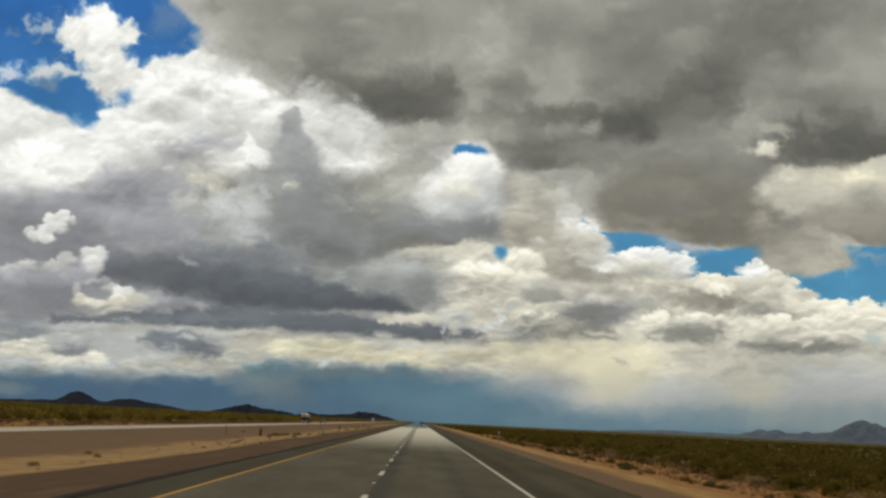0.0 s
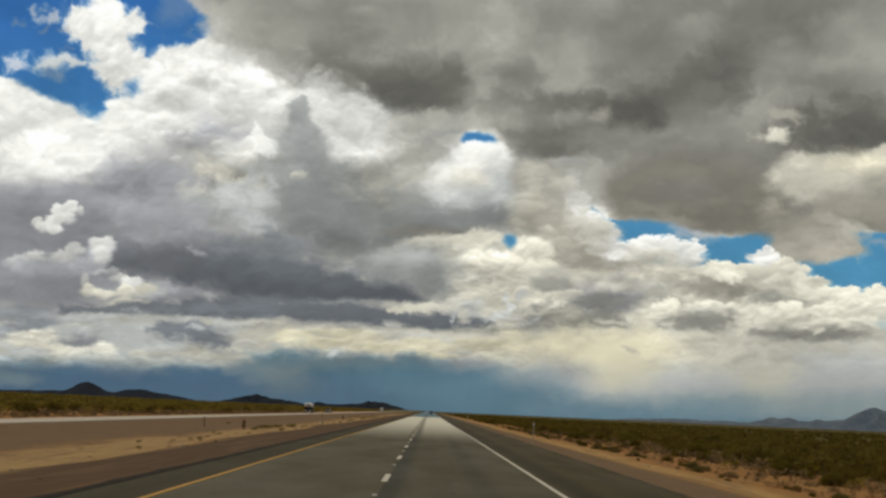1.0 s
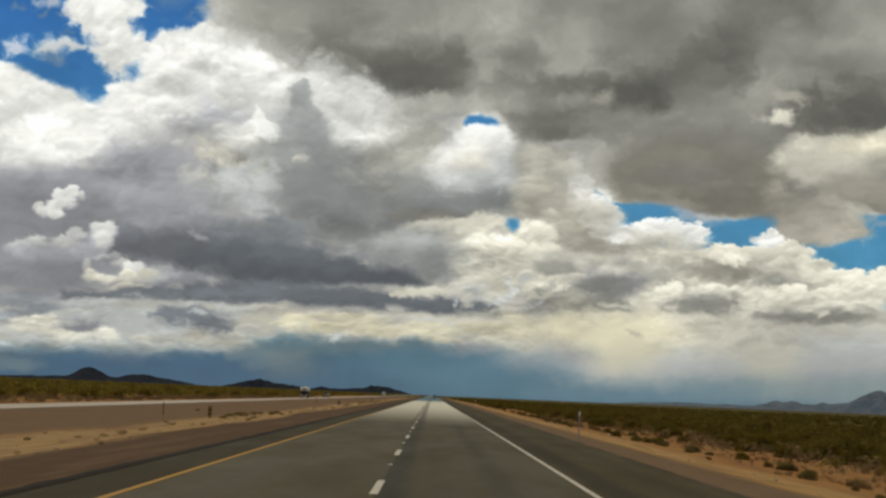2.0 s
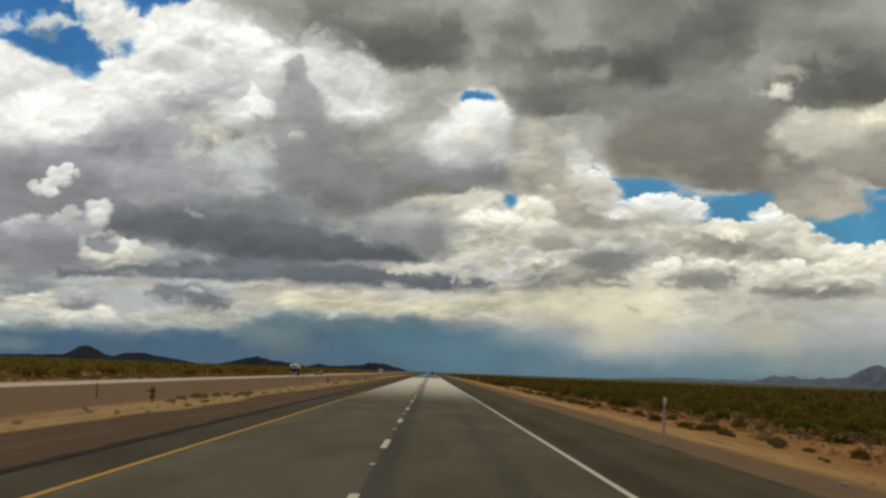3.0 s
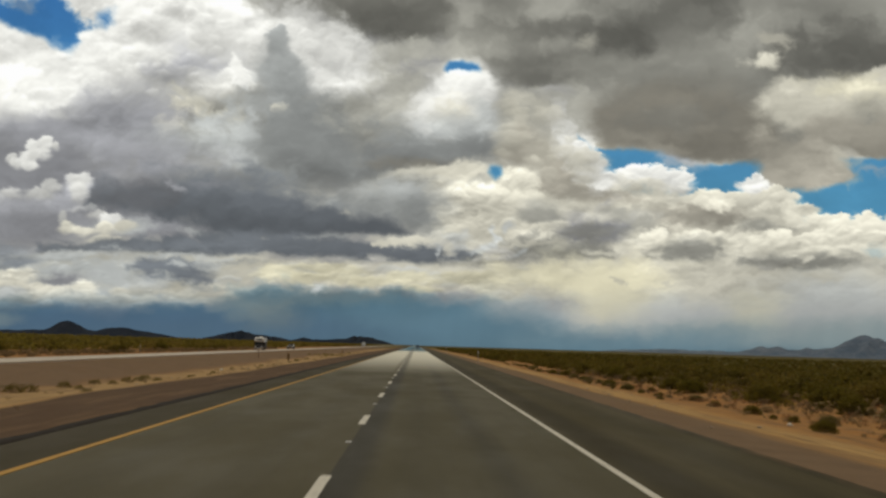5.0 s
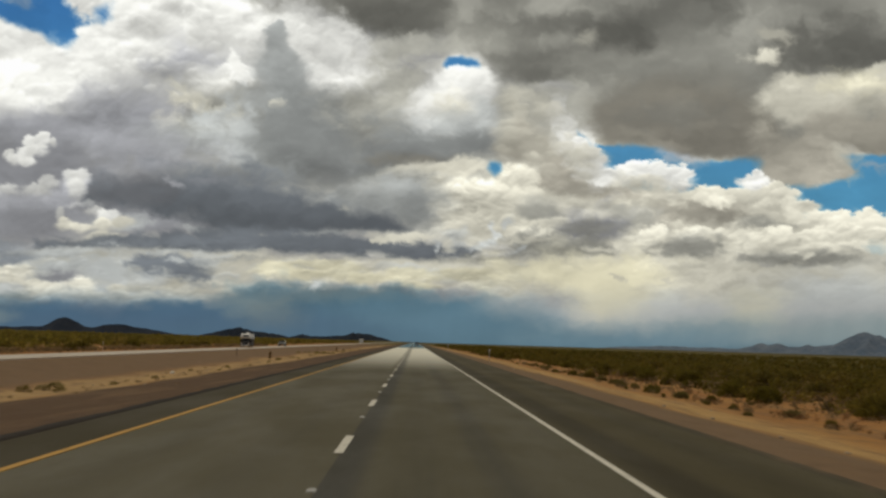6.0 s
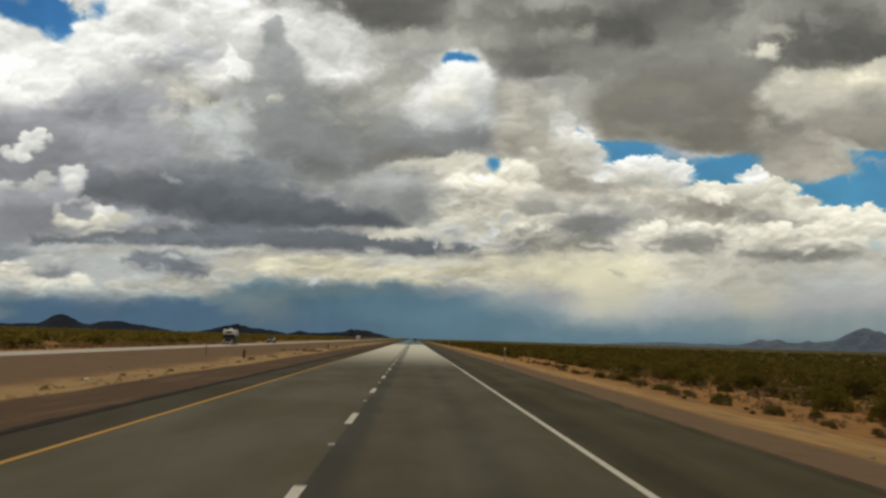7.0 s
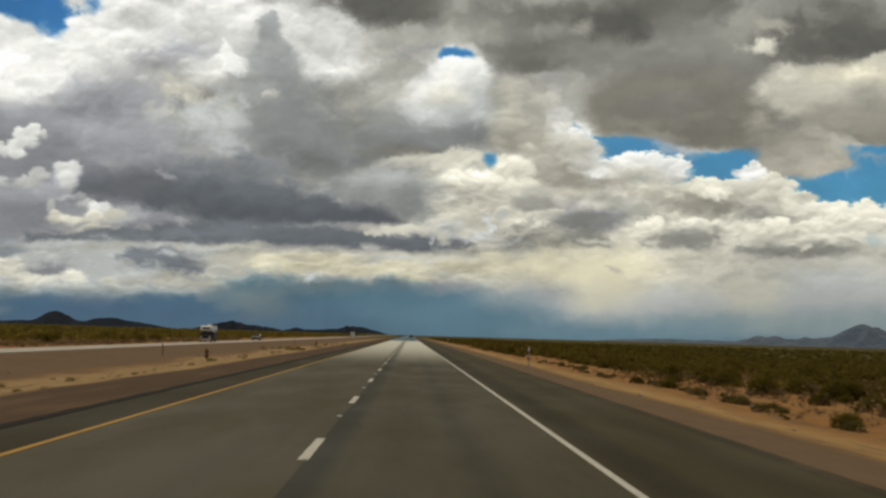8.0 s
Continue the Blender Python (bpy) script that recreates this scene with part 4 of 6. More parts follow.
def plain(name, colour, rough=0.6, metal=0.0, vary=0.12, scale=6.0):
    """Paint, metal or plastic with slight dirt."""
    m, t = material(name, rough, metal, 0.5 if rough < 0.75 else 0.15)
    here = t.node("ShaderNodeTexCoord").outputs["Object"]
    n = t.noise(here, scale, 5.0)[0]
    t.put(t.shader.inputs["Base Color"], t.mix(t.ramp(n, 0.35, 0.7, 0.0, vary), colour, tuple(c * 0.35 for c in colour)))
    t.put(t.shader.inputs["Roughness"], t.ramp(n, 0.3, 0.7, rough - 0.06, rough + 0.1))
    return m


def band(t, x, a, b, edge):
    """1 between a and b along x, with soft edges."""
    return t.math("MULTIPLY", t.ramp(x, a - edge, a + edge), t.ramp(x, b - edge, b + edge, 1.0, 0.0))


def pavement_material(name, base, dark, streaks, gravel_from=99.0, gloss=0.1):
    """Worn road surface: long wheel streaks, seams, aggregate and patches."""
    m, t = material(name, 0.9, 0.0, gloss)
    here = t.node("ShaderNodeTexCoord").outputs["Object"]
    x = t.split(here)[0]
    along = t.vec("MULTIPLY", here, (1.0, 0.03, 1.0))
    wobble = t.noise(along, 1.2, 3.0)[0]
    xw = t.math("MULTIPLY_ADD", wobble, 0.3, t.math("SUBTRACT", x, 0.15))
    patches = t.noise(t.vec("MULTIPLY", here, (0.5, 0.12, 1.0)), 1.0, 5.0, 0.6)[0]
    colour = t.mix(t.ramp(patches, 0.3, 0.7), base, tuple(c * 0.9 for c in base))
    for a, b, edge, amount in streaks:
        colour = t.mix(t.math("MULTIPLY", band(t, xw, a, b, edge), amount), colour, dark)
    smear = t.noise(t.vec("MULTIPLY", here, (6.0, 0.08, 1.0)), 1.0, 4.0)[0]
    colour = t.mix(t.ramp(smear, 0.45, 0.75, 0.0, 0.22), colour, dark)
    spill = t.math("MULTIPLY_ADD", t.noise(t.vec("MULTIPLY", here, (1.2, 0.35, 1.0)), 1.0, 6.0, 0.7)[0], 1.6, t.math("SUBTRACT", x, 0.8))
    colour = t.mix(t.ramp(spill, gravel_from, gravel_from + 0.7, 0.0, 0.85), colour, (0.2, 0.13, 0.07))
    grit = t.noise(here, 60.0, 3.0, 0.7)[0]
    colour = t.mix(t.ramp(grit, 0.3, 0.7, 0.0, 0.35), colour, tuple(c * 0.45 for c in base))
    t.put(t.shader.inputs["Base Color"], colour)
    t.put(t.shader.inputs["Roughness"], t.ramp(patches, 0.3, 0.7, 0.6 if gloss > 0.12 else 0.72, 0.76 if gloss > 0.12 else 0.9))
    relief(t, grit, 0.5, 0.01)
    if gloss > 0.12:  # hot, polished lanes: a glare at a very flat view, and past that a mirage
        flat = t.node("ShaderNodeLayerWeight")
        flat.inputs["Blend"].default_value = 0.5
        flat = flat.outputs["Facing"]
        sheen = t.node("ShaderNodeBsdfGlossy")
        sheen.inputs["Color"].default_value = (0.95, 0.91, 0.78, 1.0)
        t.put(sheen.inputs["Roughness"], t.ramp(flat, 0.9935, 0.9955, 0.3, 0.05))
        amount = t.math("MULTIPLY", t.ramp(flat, 0.974, 0.994, 0.0, 0.85), t.math("MULTIPLY_ADD", band(t, xw, -0.3, 0.42, 0.2), -0.6, 1.0))
        both = t.node("ShaderNodeMixShader")
        t.put(both.inputs[0], amount)
        t.tree.links.new(t.shader.outputs[0], both.inputs[1])
        t.tree.links.new(sheen.outputs[0], both.inputs[2])
        out = [n for n in t.tree.nodes if n.bl_idname == "ShaderNodeOutputMaterial"][0]
        t.tree.links.new(both.outputs[0], out.inputs[0])
    return m


ASPHALT_LEFT = pavement_material("worn_pavement", (0.07, 0.0595, 0.025), (0.04, 0.034, 0.014),
                                 [(-2.9, -2.3, 0.3, 0.3), (-1.3, -0.7, 0.3, 0.3)], gloss=0.16)
ASPHALT_RIGHT = pavement_material("dark_worn_pavement", (0.066, 0.0565, 0.0235), (0.013, 0.0115, 0.006),
                                  [(-0.3, 0.42, 0.2, 0.85), (1.95, 2.35, 0.25, 0.5), (0.9, 1.3, 0.3, 0.15)], gloss=0.16)
ASPHALT_EDGE = pavement_material("shoulder_asphalt", (0.072, 0.061, 0.029), (0.028, 0.023, 0.012),
                                 [(3.9, 4.6, 0.2, 0.7), (5.3, 5.9, 0.3, 0.35), (6.4, 6.8, 0.08, 0.6), (-5.5, -3.6, 0.1, 0.55)], 6.4)
CONCRETE_FAR = pavement_material("pale_concrete", (0.55, 0.5, 0.44), (0.2, 0.18, 0.16),
                                 [(-33.9, -33.5, 0.3, 0.3), (-31.6, -31.2, 0.3, 0.3)])


def line_paint(name, colour):
    m, t = material(name, 0.7, 0.0, 0.2)
    here = t.node("ShaderNodeTexCoord").outputs["Object"]
    worn = t.noise(t.vec("MULTIPLY", here, (3.0, 0.7, 1.0)), 2.0, 6.0, 0.7)[0]
    grit = t.noise(here, 40.0, 2.0)[0]
    dirt = t.mix(t.ramp(worn, 0.5, 0.75, 0.0, 0.6), colour, tuple(c * 0.35 for c in colour))
    t.put(t.shader.inputs["Base Color"], t.mix(t.ramp(grit, 0.55, 0.7, 0.0, 0.4), dirt, (0.1, 0.09, 0.07)))
    return m


WHITE_LINE = line_paint("white_road_paint", (0.55, 0.53, 0.46))
YELLOW_LINE = line_paint("yellow_road_paint", (0.40, 0.215, 0.02))


def soil_material():
    """Graded gravel beside the road, sand and desert soil further out."""
    m, t = material("desert_soil", 0.95, 0.0, 0.06)
    here = t.node("ShaderNodeTexCoord").outputs["Object"]
    x = t.split(here)[0]
    drift = t.noise(t.vec("MULTIPLY", here, (0.25, 0.07, 0)), 1.0, 5.0, 0.6)[0]
    xw = t.math("MULTIPLY_ADD", t.math("SUBTRACT", drift, 0.5), 5.0, x)
    xn = t.math("MULTIPLY_ADD", t.math("SUBTRACT", drift, 0.5), 1.6, x)
    colour = t.mix(t.ramp(drift, 0.3, 0.7), (0.36, 0.165, 0.048), (0.40, 0.215, 0.07))
    colour = t.mix(band(t, xn, 9.6, 14.6, 1.6), colour, (0.51, 0.322, 0.125))
    colour = t.mix(band(t, xn, 5.0, 9.2, 1.0), colour, (0.195, 0.132, 0.08))
    colour = t.mix(band(t, xn, -10.2, -5.0, 0.5), colour, (0.092, 0.057, 0.035))
    colour = t.mix(band(t, xw, -17.5, -10.2, 1.0), colour, (0.43, 0.285, 0.13))
    colour = t.mix(band(t, xw, -31.5, -17.5, 1.5), colour, (0.19, 0.125, 0.075))
    streaks = t.noise(t.vec("MULTIPLY", here, (0.9, 0.1, 0)), 1.0, 6.0, 0.65)[0]
    colour = t.mix(t.ramp(streaks, 0.48, 0.66, 0.0, 0.6), colour, (0.19, 0.12, 0.066))
    clumps = t.noise(here, 0.9, 6.0, 0.65)[0]
    colour = t.mix(t.ramp(clumps, 0.42, 0.72, 0.0, 0.55), colour, (0.13, 0.09, 0.055))
    stones = t.noise(here, 14.0, 4.0, 0.7)[0]
    colour = t.mix(t.ramp(stones, 0.35, 0.75, 0.0, 0.5), colour, (0.12, 0.085, 0.06))
    far = t.math("MAXIMUM", t.ramp(x, 34.0, 75.0), t.math("MAXIMUM", t.ramp(x, -42.0, -62.0), t.ramp(t.vec("LENGTH", here), 500.0, 1200.0)))
    colour = t.mix(far, colour, t.mix(t.ramp(drift, 0.35, 0.65), (0.075, 0.064, 0.018), (0.1, 0.08, 0.026)))
    t.put(t.shader.inputs["Base Color"], colour)
    relief(t, t.math("ADD", stones, t.math("MULTIPLY", clumps, 2.0)), 0.7, 0.06)
    return m


SOIL = soil_material()


def leaf_material(name, a, b, dry):
    """Small leaves: each island a little different, some dry."""
    m, t = material(name, 0.75, 0.0, 0.12)
    g = t.node("ShaderNodeNewGeometry").outputs["Random Per Island"]
    o = t.node("ShaderNodeObjectInfo").outputs["Random"]
    here = t.node("ShaderNodeTexCoord").outputs["Object"]
    patch = t.noise(here, 0.22, 3.0)[0]
    colour = t.mix(g, a, b)
    colour = t.mix(t.ramp(patch, 0.42, 0.66, 0.0, 0.75), colour, dry)
    colour = t.mix(t.ramp(t.noise(here, 0.2, 3.0)[0], 0.46, 0.58, 0.0, 0.65), colour, tuple(c * 0.45 for c in a))
    colour = t.mix(t.math("MULTIPLY", o, 0.3), colour, dry)
    t.put(t.shader.inputs["Base Color"], colour)
    through_leaf = t.node("ShaderNodeBsdfTranslucent")
    t.put(through_leaf.inputs["Color"], colour)
    both = t.node("ShaderNodeMixShader")
    both.inputs[0].default_value = 0.4
    t.tree.links.new(t.shader.outputs[0], both.inputs[1])
    t.tree.links.new(through_leaf.outputs[0], both.inputs[2])
    out = [n for n in t.tree.nodes if n.bl_idname == "ShaderNodeOutputMaterial"][0]
    t.tree.links.new(both.outputs[0], out.inputs[0])
    return m


CREOSOTE = leaf_material("creosote_leaf", (0.11, 0.094, 0.011), (0.155, 0.128, 0.015), (0.2, 0.14, 0.035))
# yellow-green weeds; also the left scrub, with sunshine put into the leaf colour
SUNLIT = leaf_material("sunlit_yellow_green_leaf", (0.19, 0.155, 0.024), (0.28, 0.225, 0.04), (0.25, 0.175, 0.045))
SAGE = leaf_material("grey_green_leaf", (0.12, 0.106, 0.026), (0.2, 0.172, 0.05), (0.24, 0.17, 0.07))
DRY = leaf_material("dry_grass", (0.26, 0.19, 0.09), (0.36, 0.27, 0.14), (0.2, 0.13, 0.07))
RUSSET = leaf_material("russet_dry_grass", (0.26, 0.12, 0.045), (0.36, 0.19, 0.075), (0.22, 0.12, 0.06))
TWIG = plain("grey_twig", (0.12, 0.09, 0.065), 0.9, 0.0, 0.4, 20.0)


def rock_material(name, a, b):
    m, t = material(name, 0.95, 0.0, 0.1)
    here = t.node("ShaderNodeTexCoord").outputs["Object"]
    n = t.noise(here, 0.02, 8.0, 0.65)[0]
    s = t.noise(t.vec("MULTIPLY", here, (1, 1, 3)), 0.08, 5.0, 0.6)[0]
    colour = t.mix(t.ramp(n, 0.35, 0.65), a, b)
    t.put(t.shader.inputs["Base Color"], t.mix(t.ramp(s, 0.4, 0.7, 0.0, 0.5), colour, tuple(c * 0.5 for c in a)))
    relief(t, s, 0.8, 6.0)
    return m


ROCK_DARK = rock_material("dark_hill_rock", (0.032, 0.04, 0.056), (0.05, 0.055, 0.066))
# distance haze is mixed into this rock colour: lighter and bluer
ROCK_HAZED = rock_material("haze_tinted_rock", (0.2, 0.25, 0.315), (0.3, 0.335, 0.385))
PAINT_WHITE = plain("white_gloss_paint", (0.78, 0.77, 0.74), 0.35)
PAINT_DARK = plain("dark_car_paint", (0.025, 0.025, 0.028), 0.5)
PAINT_SILVER = plain("silver_car_paint", (0.4, 0.41, 0.42), 0.3, 0.6)
# motorhome brown, darkened to hold the shadow on its front and lower half
PAINT_SHADED_BROWN = plain("shaded_brown_paint", (0.035, 0.026, 0.02), 0.6)
BLACK = plain("black_rubber", (0.02, 0.02, 0.02), 0.8)
GLASS_DARK = plain("tinted_glass", (0.015, 0.018, 0.02), 0.08, 0.0, 0.0)
CHROME = plain("bright_metal", (0.6, 0.6, 0.6), 0.25, 1.0, 0.1)
LENS = plain("clear_lamp_glass", (0.7, 0.7, 0.66), 0.1)
AMBER = plain("amber_lens", (0.5, 0.2, 0.02), 0.2)
POST_GREY = plain("pale_painted_post", (0.44, 0.385, 0.33), 0.7, 0.0, 0.4, 12.0)
RUST = plain("weathered_brown_steel", (0.11, 0.06, 0.035), 0.8, 0.0, 0.4, 12.0)
STRIPE_YELLOW = plain("yellow_sheeting", (0.42, 0.25, 0.04), 0.5)
STRIPE_BLACK = plain("black_sheeting", (0.025, 0.022, 0.02), 0.5)
REFLECTOR = plain("white_reflector", (0.75, 0.74, 0.7), 0.25)
STONE = plain("pale_stone", (0.38, 0.31, 0.23), 0.9, 0.0, 0.4, 5.0)
LITTER = plain("pale_litter", (0.7, 0.66, 0.58), 0.7)


# ---- mesh helpers ----
def grown(name, verts, faces, mats, slots=None, smooth=False):
    """A mesh from arrays built in code."""
    me = bpy.data.meshes.new(name)
    me.from_pydata([tuple(v) for v in verts] if not isinstance(verts, np.ndarray) else verts.tolist(), [],
                   faces.tolist() if isinstance(faces, np.ndarray) else faces)
    for m in mats if isinstance(mats, (list, tuple)) else [mats]:
        me.materials.append(m)
    if slots is not None:
        me.polygons.foreach_set("material_index", slots)
    if smooth:
        me.polygons.foreach_set("use_smooth", [True] * len(me.polygons))
    me.update()
    return me


def part(name, bm, mat, parent, label="", smooth=False):
    """One mesh object under a thing or a part."""
    me = bpy.data.meshes.new(name)
    bm.to_mesh(me)
    bm.free()
    me.materials.append(mat)
    if smooth:
        me.polygons.foreach_set("use_smooth", [True] * len(me.polygons))
    ob = new(name, me)
    ob.parent = parent
    if label:
        tagged(ob, label)
    return ob


def piece(name, me, parent, m=None):
    ob = new(name, me)
    ob.parent = parent
    if m is not None:
        ob.matrix_basis = m
    return ob


def thing(name, m, label, category, group="", kind=""):
    ob = new(name)
    ob.matrix_basis = m
    return tagged(ob, label, category, group, kind)


def box(bm, x, y, z, sx, sy, sz, bevel=0.0, taper=1.0):
    """A block centred at x, y with its foot at z; taper narrows its top."""
    out = bmesh.ops.create_cube(bm, size=1.0)["verts"]
    for v in out:
        k = taper if v.co.z > 0 else 1.0
        v.co = Vector((x + v.co.x * sx * k, y + v.co.y * sy * k, z + (v.co.z + 0.5) * sz))
    if bevel:
        edges = {e for v in out for e in v.link_edges}
        bmesh.ops.bevel(bm, geom=list(edges), offset=bevel, segments=2, affect="EDGES", profile=0.6)
    return bm


def block(*a, **k):
    return box(bmesh.new(), *a, **k)


def wheel_mesh(r, w, inner=0.0):
    """A round tyre or rim along x."""
    bm = bmesh.new()
    n = 20
    rings = []
    for dx, rr in ((-w / 2, inner), (-w / 2, r * 0.93), (-w / 2 * 0.7, r), (w / 2 * 0.7, r), (w / 2, r * 0.93), (w / 2, inner)):
        rings.append([bm.verts.new((dx, max(rr, 0.01) * math.cos(2 * math.pi * i / n), max(rr, 0.01) * math.sin(2 * math.pi * i / n))) for i in range(n)])
    for a, b in zip(rings, rings[1:]):
        for i in range(n):
            bm.faces.new((a[i], a[(i + 1) % n], b[(i + 1) % n], b[i]))
    return bm


def profile_body(width, outline, inset=0.0, bevel=0.05):
    """A side outline (y, z) drawn out to a body of that width, narrowed by inset above its middle."""
    bm = bmesh.new()
    top = max(z for y, z in outline)
    low = min(z for y, z in outline)
    sides = []
    for s in (-1, 1):
        sides.append([bm.verts.new((s * (width / 2 - inset * max(0.0, (z - low) / (top - low))), y, z)) for y, z in outline])
    bm.faces.new(sides[0])
    bm.faces.new(list(reversed(sides[1])))
    n = len(outline)
    for i in range(n):
        bm.faces.new((sides[0][i], sides[1][i], sides[1][(i + 1) % n], sides[0][(i + 1) % n]))
    bmesh.ops.recalc_face_normals(bm, faces=bm.faces)
    if bevel:
        bmesh.ops.bevel(bm, geom=bm.edges[:], offset=bevel, segments=2, affect="EDGES", profile=0.6)
    return bm


# ---- ground: one sheet, the road on a low bank, a dished median ----
CROSS_X = [-4900, -110, -46, -38, -36, -29, -28.2, -26, -22, -16, -12, -8.5, -5.6, -5.2, 7.0, 8.2, 11, 14, 18, 60, 4900]
CROSS_Z = [0.2, 0.2, -0.35, -0.6, -0.76, -0.76, -0.6, -0.43, -0.85, -1.08, -0.72, -0.22, -0.04, -0.03, -0.03, -0.12, -0.55, -1.05, -1.38, -1.4, -1.2]


def rough_height(x, y):
    """Small rises of the open ground, none under the roads."""
    open_ground = np.clip((np.abs(x - 0.8) - 6.8) / 5, 0, 1) * np.where((x > -38) & (x < -26), 0.0, 1.0)
    lump = np.sin(x * 0.71 + 1.3 * np.sin(y * 0.23)) * np.sin(y * 0.37 + 1.1 * np.sin(x * 0.31)) * 0.06
    swell = np.sin(x * 0.16 + y * 0.045) * np.sin(y * 0.071 - x * 0.05 + 1.0) * 0.1
    return (lump + swell) * open_ground


def ground_height(x, y):
    x, y = np.asarray(x, float), np.asarray(y, float)
    return np.interp(x, CROSS_X, CROSS_Z) + rough_height(x, y) * (np.abs(y) < 1500)


def ground():
    near = np.arange(-60, 60.01, 0.8)
    far = 60 * (4900 / 60) ** (np.arange(1, 26) / 25)
    xs = np.concatenate([-far[::-1], near, far])
    ys = np.concatenate([-4900 * (np.arange(14, 0, -1) / 14) ** 2.5 - 40, np.arange(-40, 420, 1.6), 420 * (4900 / 420) ** (np.arange(0, 41) / 40)])
    gx, gy = np.meshgrid(xs, ys)
    z = ground_height(gx, gy)
    verts = np.stack([gx.ravel(), gy.ravel(), z.ravel()], 1)
    n, m = len(xs), len(ys)
    i = (np.arange(m - 1)[:, None] * n + np.arange(n - 1)[None, :]).ravel()
    faces = np.stack([i, i + 1, i + 1 + n, i + n], 1)
    ob = new("ground", grown("ground", verts, faces, SOIL, smooth=True))
    tagged(ob, "sandy desert ground with brown gravel verges and a dished median", "ground", "", "structure")


ground()


# ---- roads ----
def slab(x0, x1, y0, y1, z, thick=0.12, steps=60, crown=0.0):
    """A long strip of pavement, cut across so that it stays even."""
    bm = bmesh.new()
    rows = []
    for i in range(steps + 1):
        y = y0 + (y1 - y0) * (i / steps) ** 1.6
        rows.append([bm.verts.new(c) for c in ((x0, y, z - thick), (x0, y, z), (x1, y, z), (x1, y, z - thick))])
    for a, b in zip(rows, rows[1:]):
        for i in range(3):
            bm.faces.new((a[i], a[i + 1], b[i + 1], b[i]))
    bm.faces.new(rows[0]), bm.faces.new(list(reversed(rows[-1])))
    bmesh.ops.recalc_face_normals(bm, faces=bm.faces)
    return bm


ROAD_FROM, ROAD_TO = -60.0, 3200.0
road = thing("road", pose(0, 0, 0), "two-lane worn grey highway with dark seams and painted lines", "road", "", "structure")
part("left_lane", slab(-3.66, -0.001, ROAD_FROM, ROAD_TO, 0.0), ASPHALT_LEFT, road, "lighter grey-brown worn lane")
part("right_lane", slab(0.0, 3.66, ROAD_FROM, ROAD_TO, 0.004), ASPHALT_RIGHT, road, "darker lane with a black seam")
part("left_shoulder", slab(-4.95, -3.672, ROAD_FROM, ROAD_TO, -0.006), ASPHALT_EDGE, road, "dark asphalt shoulder with a broken edge")
part("right_shoulder", slab(3.672, 6.7, ROAD_FROM, ROAD_TO, -0.006), ASPHALT_EDGE, road, "dark asphalt shoulder")
part("yellow_edge_line", slab(-3.72, -3.6, ROAD_FROM, ROAD_TO, 0.007, 0.012), YELLOW_LINE, road, "solid yellow edge line")
part("white_edge_line", slab(3.64, 3.745, ROAD_FROM, ROAD_TO, 0.011, 0.014), WHITE_LINE, road, "solid white edge line")


def asphalt_lip(x, wide):
    """The ragged dark edge where the asphalt meets the gravel."""
    bm = bmesh.new()
    rng = random.Random(4)
    rows = []
    for i in range(420):
        y = ROAD_FROM + i * 1.0 if i < 380 else 320 + (i - 380) ** 2 * 0.5
        w = rng.uniform(0.0, 0.1)
        rows.append([bm.verts.new(c) for c in ((x - wide - w, y, -0.06), (x - wide + 0.08 - w, y, 0.012), (x - 0.07 + w * 0.4, y, 0.016), (x, y, -0.02))])
    for a, b in zip(rows, rows[1:]):
        for k in range(3):
            bm.faces.new((a[k], a[k + 1], b[k + 1], b[k]))
    bmesh.ops.recalc_face_normals(bm, faces=bm.faces)
    return bm


TAR = plain("old_tar", (0.02, 0.015, 0.011), 0.95, 0.0, 0.3, 3.0)
part("asphalt_lip", asphalt_lip(-4.86, 0.34), TAR, road, "ragged black tar edge", True)


def dash_mesh(seed):
    rng = random.Random(seed)
    bm = bmesh.new()
    left, right = [], []
    for i in range(9):
        y = -1.525 + 3.05 * i / 8
        left.append((bm.verts.new((-0.065 + rng.uniform(-0.008, 0.008), y, 0.003)), bm.verts.new((-0.07, y, -0.006))))
        right.append((bm.verts.new((0.065 + rng.uniform(-0.008, 0.008), y, 0.003)), bm.verts.new((0.07, y, -0.006))))
    for i in range(8):
        bm.faces.new((left[i][0], right[i][0], right[i + 1][0], left[i + 1][0]))
        bm.faces.new((left[i][1], left[i][0], left[i + 1][0], left[i + 1][1]))
        bm.faces.new((right[i][0], right[i][1], right[i + 1][1], right[i + 1][0]))
    bmesh.ops.recalc_face_normals(bm, faces=bm.faces)
    me = bpy.data.meshes.new("dash")
    bm.to_mesh(me)
    bm.free()
    me.materials.append(WHITE_LINE)
    return me


DASHES = [dash_mesh(s) for s in range(4)]
stud = bmesh.new()
box(stud, 0, 0, -0.004, 0.11, 0.1, 0.02, 0.004, 0.7)
STUD = bpy.data.meshes.new("road_stud")
stud.to_mesh(STUD)
stud.free()
STUD.materials.append(REFLECTOR)
for k in range(-6, 70):
    piece("dash", DASHES[k % 4], road, pose(-0.03, 30.5 + 12.192 * k, 0.007))
    if k < 30:
        piece("road_stud", STUD, road, pose(-0.04, 30.5 + 12.192 * (k + 0.5) + 0.35, 0.006))

far_road = thing("far_carriageway", pose(0, 0, 0), "pale concrete carriageway of the oncoming traffic", "road", "", "structure")
part("pavement", slab(-34.5, -29.4, ROAD_FROM, ROAD_TO, -0.62, 0.16), CONCRETE_FAR, far_road)
part("white_edge_line", slab(-34.2, -34.08, ROAD_FROM, ROAD_TO, -0.612, 0.01), WHITE_LINE, far_road, "white edge line")
